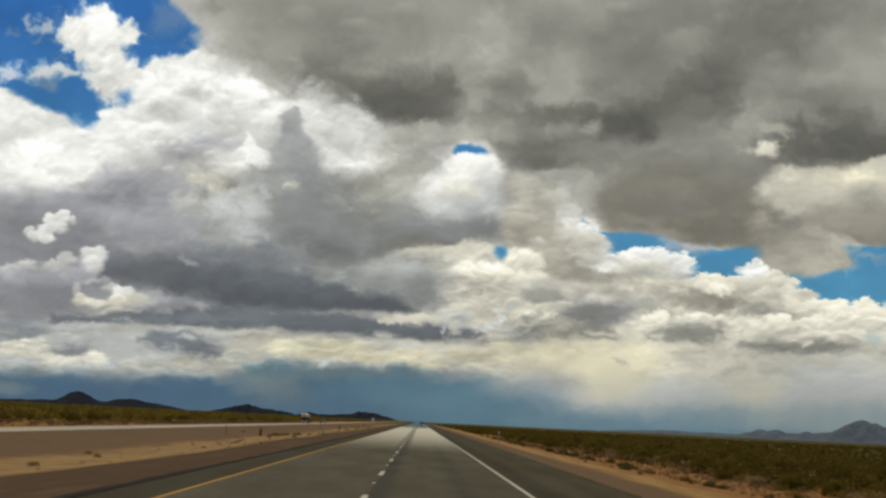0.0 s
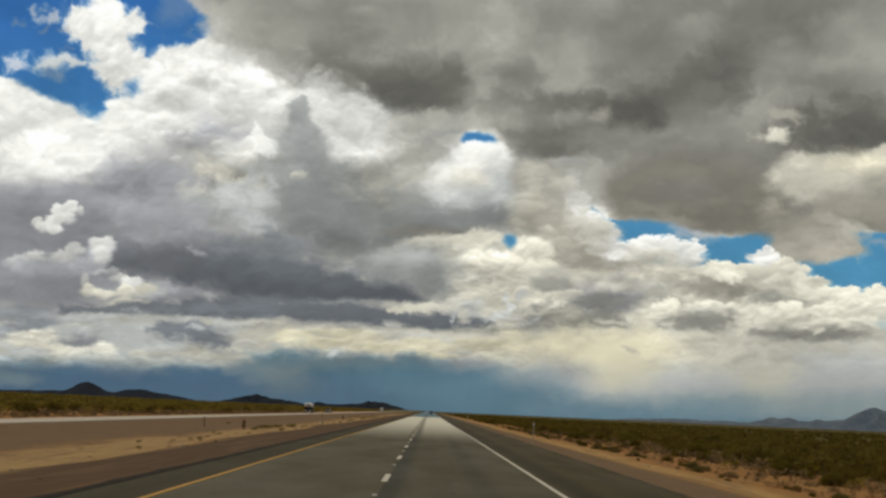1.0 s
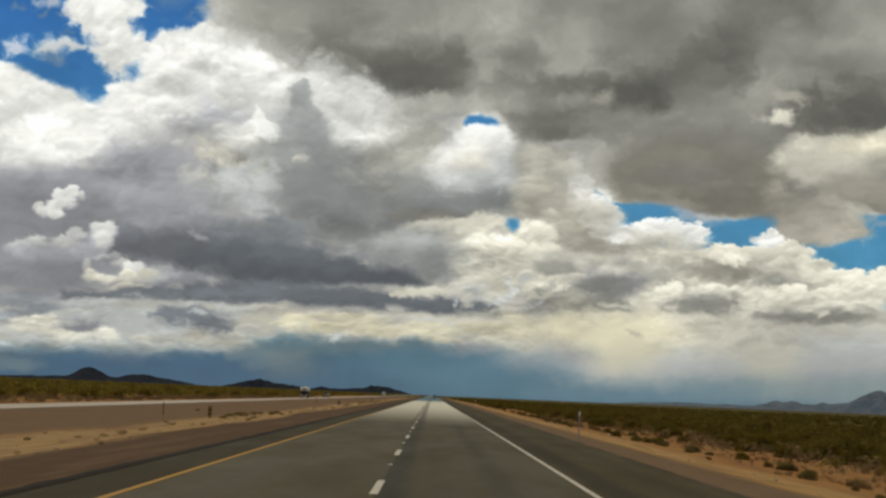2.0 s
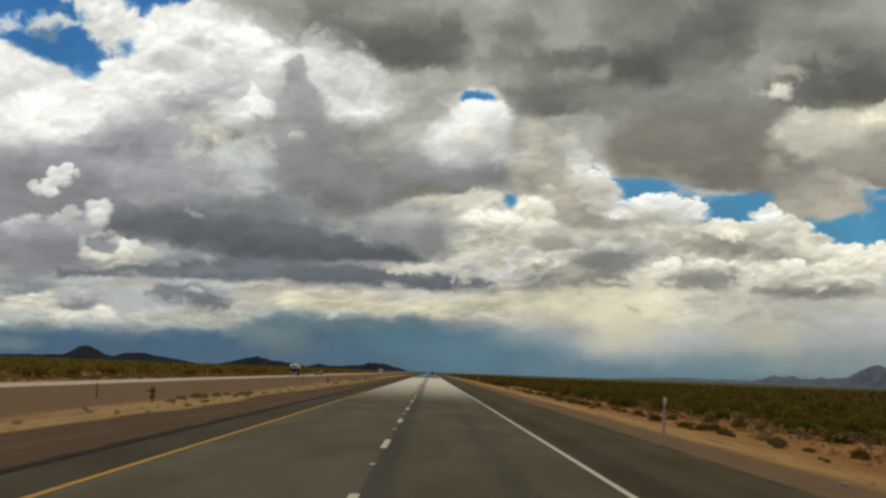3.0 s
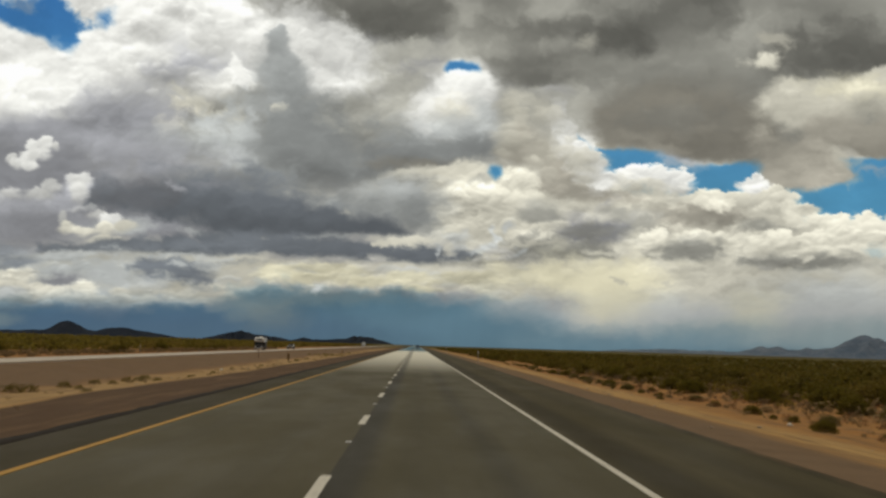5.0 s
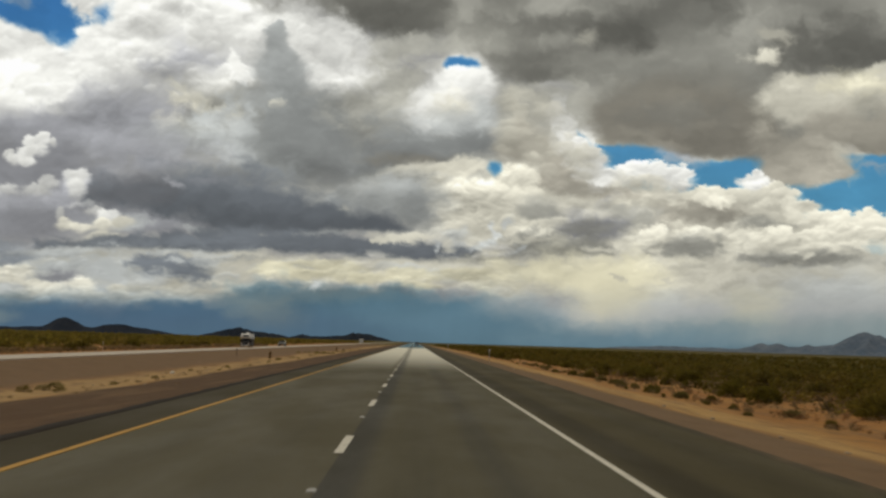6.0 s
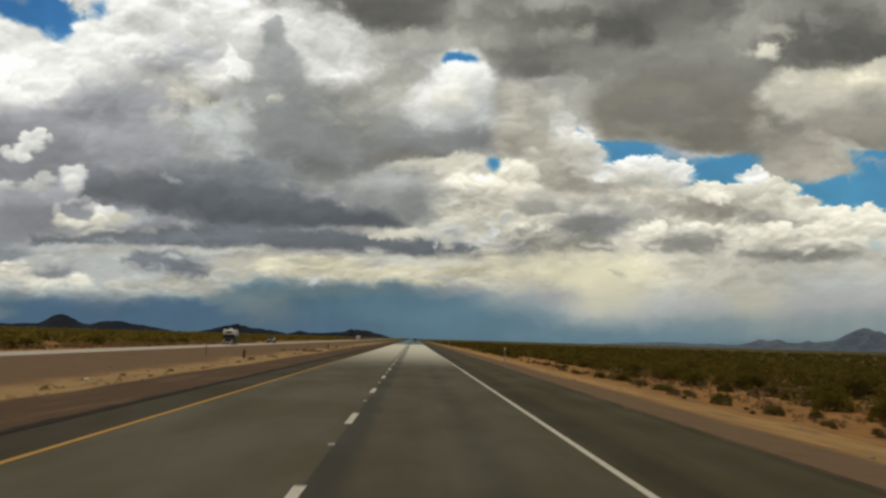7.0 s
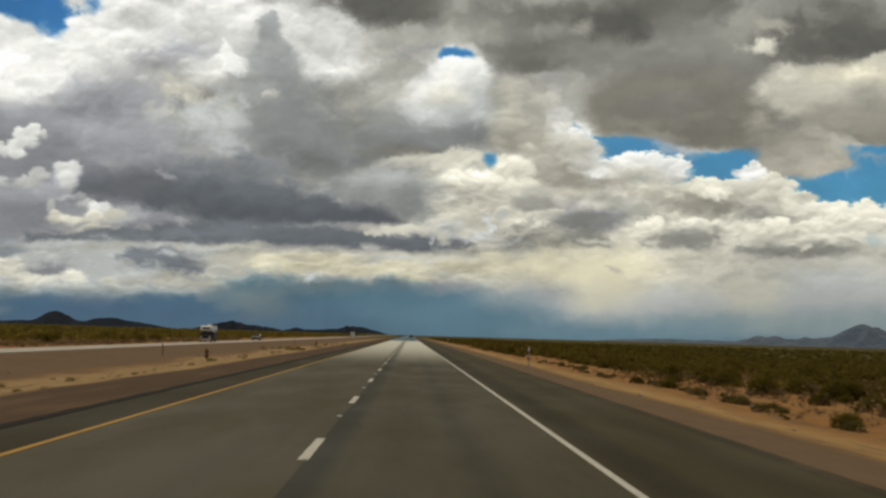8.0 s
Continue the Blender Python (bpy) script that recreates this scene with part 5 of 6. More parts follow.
part("yellow_edge_line", slab(-29.8, -29.68, ROAD_FROM, ROAD_TO, -0.612, 0.01), YELLOW_LINE, far_road, "yellow edge line")


# ---- hills and mountains on the horizon ----
def hill_range(name, turn, dist, width, height, outline, mat, label, seed, jag=0.1, base=-1.5):
    """A range seen at that turn (degrees right of the road's line): its crest as (place along it 0 to 1, height 0 to 1), roughened."""
    n, m = 340, 28
    rng = np.random.default_rng(seed)
    along = np.linspace(0, 1, n)
    crest = np.interp(along, [p for p, h in outline], [h for p, h in outline])
    crest = np.convolve(np.pad(crest, 2, mode="edge"), np.array([1, 2, 3, 2, 1]) / 9, mode="valid")
    for f in (14, 31, 67):
        crest = crest * (1 + jag * (14 / f) ** 0.4 * np.interp(along * f, np.arange(f + 2), rng.uniform(-1, 1, f + 2)))
    verts = []
    gully = [rng.uniform(-1, 1, f + 6) for f in (18, 40)]
    for j in range(m):
        s = j / (m - 1) * 2 - 1
        fall = max(0.0, 1 - abs(s) ** 0.9)
        cut = sum(np.interp(along * f + abs(s) * 1.5, np.arange(f + 6), g) for f, g in zip((18, 40), gully)) * 0.16 * math.sin(math.pi * fall)
        z = height * crest * np.clip(fall + cut, 0, 1.0) + base
        verts.append(np.stack([(along - 0.5) * width, np.full(n, s * max(120.0, height * 3.0)), z], 1))
    verts = np.concatenate(verts)
    i = (np.arange(m - 1)[:, None] * n + np.arange(n - 1)[None, :]).ravel()
    ob = new(name, grown(name, verts, np.stack([i, i + 1, i + 1 + n, i + n], 1), mat, smooth=True))
    a = radians(turn)
    ob.matrix_basis = pose(math.sin(a) * dist, math.cos(a) * dist + 70, 0, 0, 0, -turn)
    return tagged(ob, label, "mountain", "", "")


hill_range("hill", -16.97, 4400, 924, 48, [(0, 0.05), (0.1, 0.3), (0.2, 0.18), (0.33, 0.26), (0.42, 0.34), (0.48, 0.42), (0.515, 0.7), (0.535, 0.92), (0.56, 1.08), (0.59, 1.04), (0.615, 0.76), (0.64, 0.52), (0.67, 0.4), (0.71, 0.66), (0.75, 0.76), (0.81, 0.6), (0.86, 0.46), (0.92, 0.28), (1, 0)], ROCK_DARK, "low dark rocky hill range on the plain", 3)
hill_range("hill", -8.03, 4500, 360, 40, [(0, 0), (0.12, 0.25), (0.3, 0.7), (0.42, 1.0), (0.52, 0.85), (0.62, 0.6), (0.75, 0.5), (0.9, 0.3), (1, 0)], ROCK_DARK, "small dark hill with a rounded top", 8)
hill_range("hill", -3.6, 4600, 420, 32, [(0, 0), (0.08, 0.3), (0.16, 0.6), (0.24, 0.42), (0.35, 0.4), (0.45, 0.55), (0.55, 0.6), (0.62, 0.92), (0.71, 1.0), (0.82, 0.75), (0.92, 0.35), (1, 0)], ROCK_DARK, "long low dark hill beside the far carriageway", 12)
# both far ranges carry their haze in the rock colour
hill_range("mountain", 22.5, 4600, 1330, 86, [(0, 0), (0.05, 0.12), (0.095, 0.3), (0.12, 0.46), (0.138, 0.36), (0.165, 0.45), (0.19, 0.33), (0.225, 0.4), (0.243, 0.5), (0.26, 0.38), (0.31, 0.42), (0.35, 0.7), (0.395, 1.0), (0.42, 0.97), (0.45, 0.82), (0.5, 0.88), (0.6, 0.75), (0.75, 0.6), (0.9, 0.3), (1, 0)], ROCK_HAZED, "hazy grey mountain range with a broad peak", 21)
hill_range("mountain", 12.6, 4700, 640, 19, [(0, 0), (0.15, 0.5), (0.3, 0.6), (0.45, 0.95), (0.6, 0.7), (0.72, 0.85), (0.9, 0.5), (1, 0)], ROCK_HAZED, "faint low grey mountains far away", 27)


# ---- plants ----
def bush_arrays(seed, stems, leaves, size, spread=0.75, leaf=0.05, wispy=0.5, dome=0.5):
    """A desert shrub one metre high: stems fanning from one foot, small leaves along their upper parts.
    Gives verts, faces and, for each face, 0 for twig or 1 for leaf."""
    rng = np.random.default_rng(seed)
    verts, faces, slot, tips = [], [], [], []
    for s in range(stems):
        a = rng.uniform(0, 2 * math.pi)
        out = spread * math.sqrt(rng.uniform(0.02, 1.0))
        high = rng.uniform(0.6, 1.0) * (1 - 0.3 * (out / spread) ** 2)
        line = [np.array([math.cos(a) * out * k ** 0.8, math.sin(a) * out * k ** 0.8, high * k]) + rng.normal(0, 0.025, 3) * k for k in (0, 0.35, 0.7, 1.0)]
        tips.append(line)
        for p, q, r0, r1 in zip(line, line[1:], (0.016, 0.011, 0.007), (0.011, 0.007, 0.002)):
            b = len(verts)
            for c, r in ((p, r0), (q, r1)):
                for i in range(3):
                    verts.append((c[0] + r * math.cos(2.1 * i), c[1] + r * math.sin(2.1 * i), c[2]))
            for i in range(3):
                j = (i + 1) % 3
                faces.append((b + i, b + j, b + 3 + j, b + 3 + i)), slot.append(0)
    for s in range(leaves):
        line = tips[rng.integers(len(tips))]
        k = rng.uniform(0.25, 1.0) ** 0.7 * 2.999
        i = int(k)
        c = line[i] + (line[i + 1] - line[i]) * (k - i) + rng.normal(0, 0.07 * wispy + 0.02, 3)
        if rng.uniform() < dome:  # part of the leaves close the rounded crown
            a, e = rng.uniform(0, 2 * math.pi), math.asin(rng.uniform(0.02, 1.0))
            lump = 0.82 + 0.12 * math.sin(3 * a + seed) * math.cos(2 * e) + 0.08 * math.sin(7 * a + 2 * seed + 5 * e)
            c = np.array([math.cos(a) * math.cos(e) * spread, math.sin(a) * math.cos(e) * spread, math.sin(e) * 0.85]) * lump * rng.uniform(0.8, 1.05)
        c[2] = max(c[2], 0.02)
        u = rng.normal(0, 1, 3)
        u /= np.linalg.norm(u)
        w = np.cross(u, rng.normal(0, 1, 3))
        w /= np.linalg.norm(w) + 1e-6
        l = leaf * rng.uniform(0.6, 1.4)
        b = len(verts)
        verts.extend([tuple(c - u * l), tuple(c + w * l * 0.45), tuple(c + u * l), tuple(c - w * l * 0.45)])
        faces.append((b, b + 1, b + 2, b + 3)), slot.append(1)
    return np.array(verts) * size, faces, slot


def bush_thing(name, seed, stems, leaves, leaf_mat, label, group, spread=0.75, leaf=0.05, wispy=0.5, dome=0.8):
    """A shrub with its twigs and its foliage as two parts."""
    ob = thing(name, pose(0, 0, -50), label, "shrub", group)
    v, f, s = bush_arrays(seed, stems, leaves, 1.0, spread, leaf, wispy, dome)
    for k, nm, mat in ((0, "branchwork", TWIG), (1, "foliage", leaf_mat)):
        use = [q for q, t in zip(f, s) if t == k]
        idx = sorted({i for q in use for i in q})
        back_to = {i: n for n, i in enumerate(idx)}
        piece(nm, grown(nm, v[idx], [tuple(back_to[i] for i in q) for q in use], mat), ob)
    return ob


def set_out(kinds, places):
    """The first of each kind moves to its place; the rest are copies."""
    used = set()
    for k, x, y, size, turn in places:
        z = float(ground_height(x, y)) - 0.02
        m = pose(x, y, z, 0, 0, turn) @ Matrix.Diagonal((size * 1.1, size * 1.1, size, 1))
        if k in used:
            ob = copy_thing(kinds[k], Matrix.Identity(4))
            ob.matrix_basis = m
        else:
            kinds[k].matrix_basis = m
            used.add(k)


rng = random.Random(11)
BUSHES = [
    bush_thing("creosote_bush", 1, 20, 2600, CREOSOTE, "dark olive creosote bush on bare sand", "bushes along the road", 0.8, 0.045),
    bush_thing("creosote_bush", 2, 18, 1800, CREOSOTE, "open olive creosote bush with bare grey stems", "bushes along the road", 0.7, 0.045),
    bush_thing("verge_shrub", 3, 22, 2400, SAGE, "small rounded grey-green shrub on sand", "bushes along the road", 0.95, 0.05),
    bush_thing("verge_shrub", 4, 18, 800, DRY, "low dry straw-coloured shrub on sand", "bushes along the road", 0.9, 0.06),
]
places = []
for k, x, y, size in ((0, 17.5, 191.8, 0.8), (2, 17.3, 190.6, 0.5), (2, 17.2, 181.6, 0.55), (2, 17.6, 183.0, 0.5), (0, 16.4, 135.2, 0.62), (0, 17.9, 150.2, 0.62), (2, 17.6, 214.6, 0.6), (0, 17.9, 224.0, 0.8),
                      (0, 17.2, 231.0, 0.7), (2, 17.0, 201.0, 0.5), (2, 17.7, 206.5, 0.55), (0, 18.2, 101.0, 0.55), (2, 17.2, 109.0, 0.5), (2, 16.9, 118.0, 0.45), (0, 18.3, 126.0, 0.6), (2, 16.6, 84.5, 0.45), (2, 18.0, 92.0, 0.55)):
    places.append((k, x, y, size, rng.uniform(0, 360)))
y = 8.0
while y < 330:
    for n in range(rng.choice((1, 1, 2))):
        x = rng.gauss(17.8, 0.9) if rng.random() < 0.85 else rng.uniform(15.2, 16.8)
        k = rng.choice((0, 2, 2, 2, 3, 1))
        size = rng.uniform(0.22, 0.5) * (0.6 if x < 16.8 else 1.1)
        places.append((k, x, y + rng.uniform(-2, 2), size, rng.uniform(0, 360)))
    for n in range(rng.choice((1, 1, 2))):
        places.append((rng.choice((0, 0, 1)), rng.uniform(21.5, 27.5), y + rng.uniform(-1, 1), 0.55 + 1.15 * rng.random() ** 1.3, rng.uniform(0, 360)))
    y += rng.uniform(2.4, 5.2)
for y in (120, 141, 147, 163, 172, 189, 197, 214, 232, 246, 259, 281, 297, 322, 341):  # tall ones beyond the far carriageway
    places.append((rng.choice((0, 0, 1)), rng.uniform(-44.0, -38.6), y + rng.uniform(-4, 4), rng.uniform(1.2, 2.0), rng.uniform(0, 360)))
set_out(BUSHES, places)

MEDIAN = [
    bush_thing("median_shrub", 5, 14, 800, SAGE, "low green weed clump in the sandy median", "weeds in the median", 1.1, 0.06),
    bush_thing("median_shrub", 6, 12, 500, DRY, "dry brown weed clump in the sandy median", "weeds in the median", 1.0, 0.06),
    bush_thing("median_shrub", 7, 12, 600, CREOSOTE, "dark small weed clump in the median", "weeds in the median", 0.9, 0.06),
    bush_thing("median_shrub", 9, 12, 600, SUNLIT, "yellow-green flowering weed clump in the median", "weeds in the median", 1.0, 0.06),
]
places = [(3, rng.gauss(-17.0, 1.0), 308 + 4.2 * i, rng.uniform(0.3, 0.5), rng.uniform(0, 360)) for i in range(9)]
for x, y, size in ((-16.5, 137.0, 0.42), (-16.9, 144.3, 0.55), (-16.6, 145.6, 0.5), (-16.5, 150.8, 0.45), (-13.8, 143.7, 0.28), (-16.5, 163.6, 0.45), (-16.2, 165.5, 0.4), (-16.4, 168.0, 0.4), (-14.0, 160.6, 0.35), (-16.2, 132.2, 0.36), (-15.2, 155.0, 0.3), (-16.8, 157.5, 0.36)):
    places.append((rng.choice((0, 2, 2)), x, y, size, rng.uniform(0, 360)))
y = 30.0
while y < 420:
    for n in range(rng.choice((1, 1, 2))):
        places.append((rng.choice((0, 1, 2, 2)), rng.gauss(-14.5, 2.2), y + rng.uniform(-3, 3), rng.uniform(0.13, 0.42 if y > 230 else 0.28), rng.uniform(0, 360)))
    y += rng.uniform(2.5, 7.0) if y > 260 else rng.uniform(4.0, 11.0)
set_out(MEDIAN, [p for p in places if abs(p[2] - 129.5) > 1.6])


def scrub(name, seed, count, inside, lods, mats, label):
    """A field of shrubs too many to count, as one mesh. inside(rng, n) gives x, y and height of n shrubs."""
    rng = np.random.default_rng(seed)
    x, y, high = inside(rng, count)
    z = ground_height(x, y) - 0.03
    pick = rng.integers(0, len(lods), count)
    turn = rng.uniform(0, 2 * math.pi, count)
    verts, faces, slots, base = [], [], [], 0
    for k, (v, f, s) in enumerate(lods):
        f = np.array([q if len(q) == 4 else (*q, q[-1]) for q in f])
        who = np.nonzero(pick == k)[0]
        c, sn = np.cos(turn[who])[:, None], np.sin(turn[who])[:, None]
        h = high[who][:, None]
        wide = h * rng.uniform(0.9, 1.35, len(who))[:, None]
        px = x[who][:, None] + (v[None, :, 0] * c - v[None, :, 1] * sn) * wide
        py = y[who][:, None] + (v[None, :, 0] * sn + v[None, :, 1] * c) * wide
        pz = z[who][:, None] + v[None, :, 2] * h
        verts.append(np.stack([px, py, pz], 2).reshape(-1, 3))
        faces.append((f[None] + (np.arange(len(who)) * len(v))[:, None, None]).reshape(-1, 4) + base)
        slots.append(np.tile(np.array(s), len(who)))
        base += len(who) * len(v)
    verts, faces, slots = np.concatenate(verts), np.concatenate(faces), np.concatenate(slots)
    me = bpy.data.meshes.new(name)
    me.vertices.add(len(verts)), me.loops.add(faces.size), me.polygons.add(len(faces))
    me.vertices.foreach_set("co", verts.ravel())
    me.loops.foreach_set("vertex_index", faces.ravel())
    me.polygons.foreach_set("loop_start", np.arange(0, faces.size, 4))
    for m in mats:
        me.materials.append(m)
    me.polygons.foreach_set("material_index", slots)
    me.update(calc_edges=True)
    tagged(new(name, me), label, "scrub", "", "stuff")


NEAR_LOD = [bush_arrays(s, 8, 340, 1.0, 0.85, 0.075, 0.9, 0.6) for s in (31, 32, 33, 34)]
MID_LOD = [bush_arrays(s, 3, 110, 1.0, 0.85, 0.13, 1.0, 0.6) for s in (36, 37, 38, 39)]
FAR_LOD = [bush_arrays(s, 1, 48, 1.0, 0.95, 0.22, 1.2, 0.6) for s in (41, 42, 43)]
GRASS_LOD = [bush_arrays(s, 9, 22, 1.0, 0.8, 0.16, 0.6) for s in (51, 52)]


def right_near(r, n):
    x, y = 25.0 + 17 * r.uniform(0, 1, n) ** 0.8, r.uniform(20, 255, n)
    for k in range(5):  # shrubs stand in clumps with bare sand between
        bare = np.sin(x * 0.9 + 1.7 * np.sin(y * 0.21)) * np.sin(y * 0.43 + 1.3 * np.sin(x * 0.4)) < 0.12
        x, y = np.where(bare, 25.0 + 17 * r.uniform(0, 1, n) ** 0.8, x), np.where(bare, r.uniform(20, 255, n), y)
    return x, y, (0.5 + 1.75 * r.uniform(0, 1, n) ** 1.6) * np.clip((x - 15) / 7, 0.45, 1)


def sage_right(r, n):
    return 20.5 + 22 * r.uniform(0, 1, n) ** 0.8, r.uniform(20, 255, n), r.uniform(0.4, 0.9, n)


def right_mid(r, n):
    x, y = 22.0 + 48 * r.uniform(0, 1, n), r.uniform(0, 360, n)
    return np.where((x < 38) & (y < 255), x + 18, x), y, r.uniform(0.6, 1.35, n)


def right_far(r, n):
    d = r.uniform(0, 1, n)
    return 66 + 500 * d ** 1.6, r.uniform(20, 900, n), r.uniform(0.9, 1.7, n)


def right_ahead(r, n):
    return 18 + 50 * r.uniform(0, 1, n), 350 + 900 * r.uniform(0, 1, n) ** 1.4, r.uniform(0.7, 1.6, n)


def left_near(r, n):
    return -39.5 - 45 * r.uniform(0, 1, n) ** 0.9, r.uniform(10, 480, n), r.uniform(0.8, 1.75, n)


def left_far(r, n):
    return -85 - 500 * r.uniform(0, 1, n) ** 1.6, r.uniform(80, 1100, n), r.uniform(0.9, 1.8, n)


def left_ahead(r, n):
    return -40 - 50 * r.uniform(0, 1, n), 480 + 900 * r.uniform(0, 1, n) ** 1.4, r.uniform(0.8, 1.7, n)


def dry_right(r, n):
    return 16.2 + 9 * r.uniform(0, 1, n) ** 0.7, r.uniform(4, 260, n), r.uniform(0.12, 0.4, n)


def russet_right(r, n):
    x = 17.5 + 12 * r.uniform(0, 1, n)
    y = r.uniform(4, 260, n)
    return x, y + 2.0 * np.sin(x * 3 + y), r.uniform(0.1, 0.34, n)


def dry_left(r, n):
    return -13.5 + r.normal(0, 2.6, n), r.uniform(20, 330, n), r.uniform(0.06, 0.2, n)


def dry_far_left(r, n):
    return -36.8 - 4 * r.uniform(0, 1, n) ** 1.5, r.uniform(60, 420, n), r.uniform(0.25, 0.75, n)


GREEN = [TWIG, CREOSOTE]
scrub("creosote_scrub", 1, 720, right_near, NEAR_LOD, GREEN, "dense olive creosote scrub on the desert plain")
scrub("sage_scrub", 11, 230, sage_right, MID_LOD, [TWIG, SUNLIT], "yellow-green low shrubs among the creosote")
scrub("dry_grass", 12, 1100, sage_right, GRASS_LOD, [TWIG, DRY], "tall dry straw grass among the creosote")
scrub("creosote_scrub", 10, 2300, right_mid, MID_LOD, GREEN, "dense olive creosote scrub behind the first bushes")
scrub("creosote_scrub", 2, 3900, right_far, FAR_LOD, GREEN, "dense olive scrub reaching to the horizon")
scrub("creosote_scrub", 3, 1500, right_ahead, FAR_LOD, GREEN, "olive scrub along the road far ahead")
# left of the road the scrub takes the brighter leaf, coloured as if sunlit
scrub("creosote_scrub", 4, 1900, left_near, MID_LOD, [TWIG, SUNLIT], "olive scrub beyond the far carriageway")
scrub("creosote_scrub", 5, 3500, left_far, FAR_LOD, [TWIG, SUNLIT], "olive scrub reaching to the dark hills")
scrub("creosote_scrub", 6, 1500, left_ahead, FAR_LOD, [TWIG, SUNLIT], "olive scrub beside the far carriageway")
scrub("dry_grass", 7, 800, dry_right, GRASS_LOD, [TWIG, DRY], "dry straw grass tufts on the sandy verge")
scrub("dry_grass", 13, 1400, russet_right, GRASS_LOD, [TWIG, RUSSET], "low russet dry grass in front of the scrub")
scrub("dry_grass", 8, 260, dry_left, GRASS_LOD, [TWIG, DRY], "dry weeds on the sand of the median")
scrub("dry_grass", 9, 1000, dry_far_left, GRASS_LOD, [TWIG, DRY], "dry grass along the far carriageway")


# ---- roadside posts ----
def delineator(x, y, lean=0.0):
    z = float(ground_height(x, y))
    ob = thing("delineator_post", pose(x, y, z, lean, lean * 0.6, 0), "thin pale metal delineator post with a white reflector", "road post", "delineator posts")
    bm = bmesh.new()
    for sx in (-0.03, 0.0, 0.03):  # a channel section
        box(bm, sx, 0.012 if sx else 0.0, -0.1, 0.034 if not sx else 0.01, 0.006 if not sx else 0.03, 1.32)
    part("post", bm, POST_GREY, ob)
    part("reflector", block(0, -0.012, 1.02, 0.085, 0.012, 0.16, 0.004), REFLECTOR, ob, "white reflector plate")
    return ob


for x, y, lean in ((7.0, 84.3, 1.5), (7.0, 205.0, -1.0), (7.0, 326.0, 0.5)):
    delineator(x, y, lean)


def object_marker(x, y):
    z = float(ground_height(x, y))
    ob = thing("object_marker", pose(x, y, z, 0, 1.5, 0), "narrow brown and yellow striped object marker on a post", "road sign", "culvert markers")
    part("post", block(0, 0.03, -0.15, 0.06, 0.04, 1.05, 0.006), RUST, ob)
    part("panel", block(0, 0, 0.16, 0.3, 0.012, 0.82, 0.003), RUST, ob, "narrow weathered sign panel")
    for i in range(5):
        bm = block(0, -0.009, 0.0, 0.288, 0.004, 0.07)
        bmesh.ops.transform(bm, matrix=Matrix.Shear("XZ", 4, (0, 0)) , verts=bm.verts)
        for v in bm.verts:
            v.co.z += 0.2 + i * 0.155 + v.co.x * 0.45
        part("stripe", bm, STRIPE_YELLOW if i % 2 == 0 else STRIPE_BLACK, ob, "slanting yellow stripe" if i % 2 == 0 else "slanting black stripe")
    return ob


def thin_post(x, y):
    z = float(ground_height(x, y))
    ob = thing("marker_post", pose(x, y, z, 0, -1.0, 0), "thin weathered steel marker post in the median", "road post", "median posts")
    part("post", block(0, 0, -0.1, 0.07, 0.04, 1.12, 0.006), RUST, ob)
    part("cap", block(0, 0, 0.86, 0.12, 0.03, 0.16, 0.005), POST_GREY, ob, "small grey plate")
    return ob


for x, y in ((-16.8, 129.5), (-16.0, 250.0), (-16.2, 371.0)):
    object_marker(x, y)
    thin_post(x - 4.3, y + 2.8)
delineator(-36.6, 254.0, 1.0)


# ---- vehicles ----
def wheel(parent, x, y, r, w):
    tyre = part("wheel", wheel_mesh(r, w, r * 0.55), BLACK, parent, "black tyre", True)
    tyre.matrix_basis = pose(x, y, r)
    part("rim", wheel_mesh(r * 0.56, w * 0.7), CHROME, tyre, "bright metal rim", True)
    return tyre


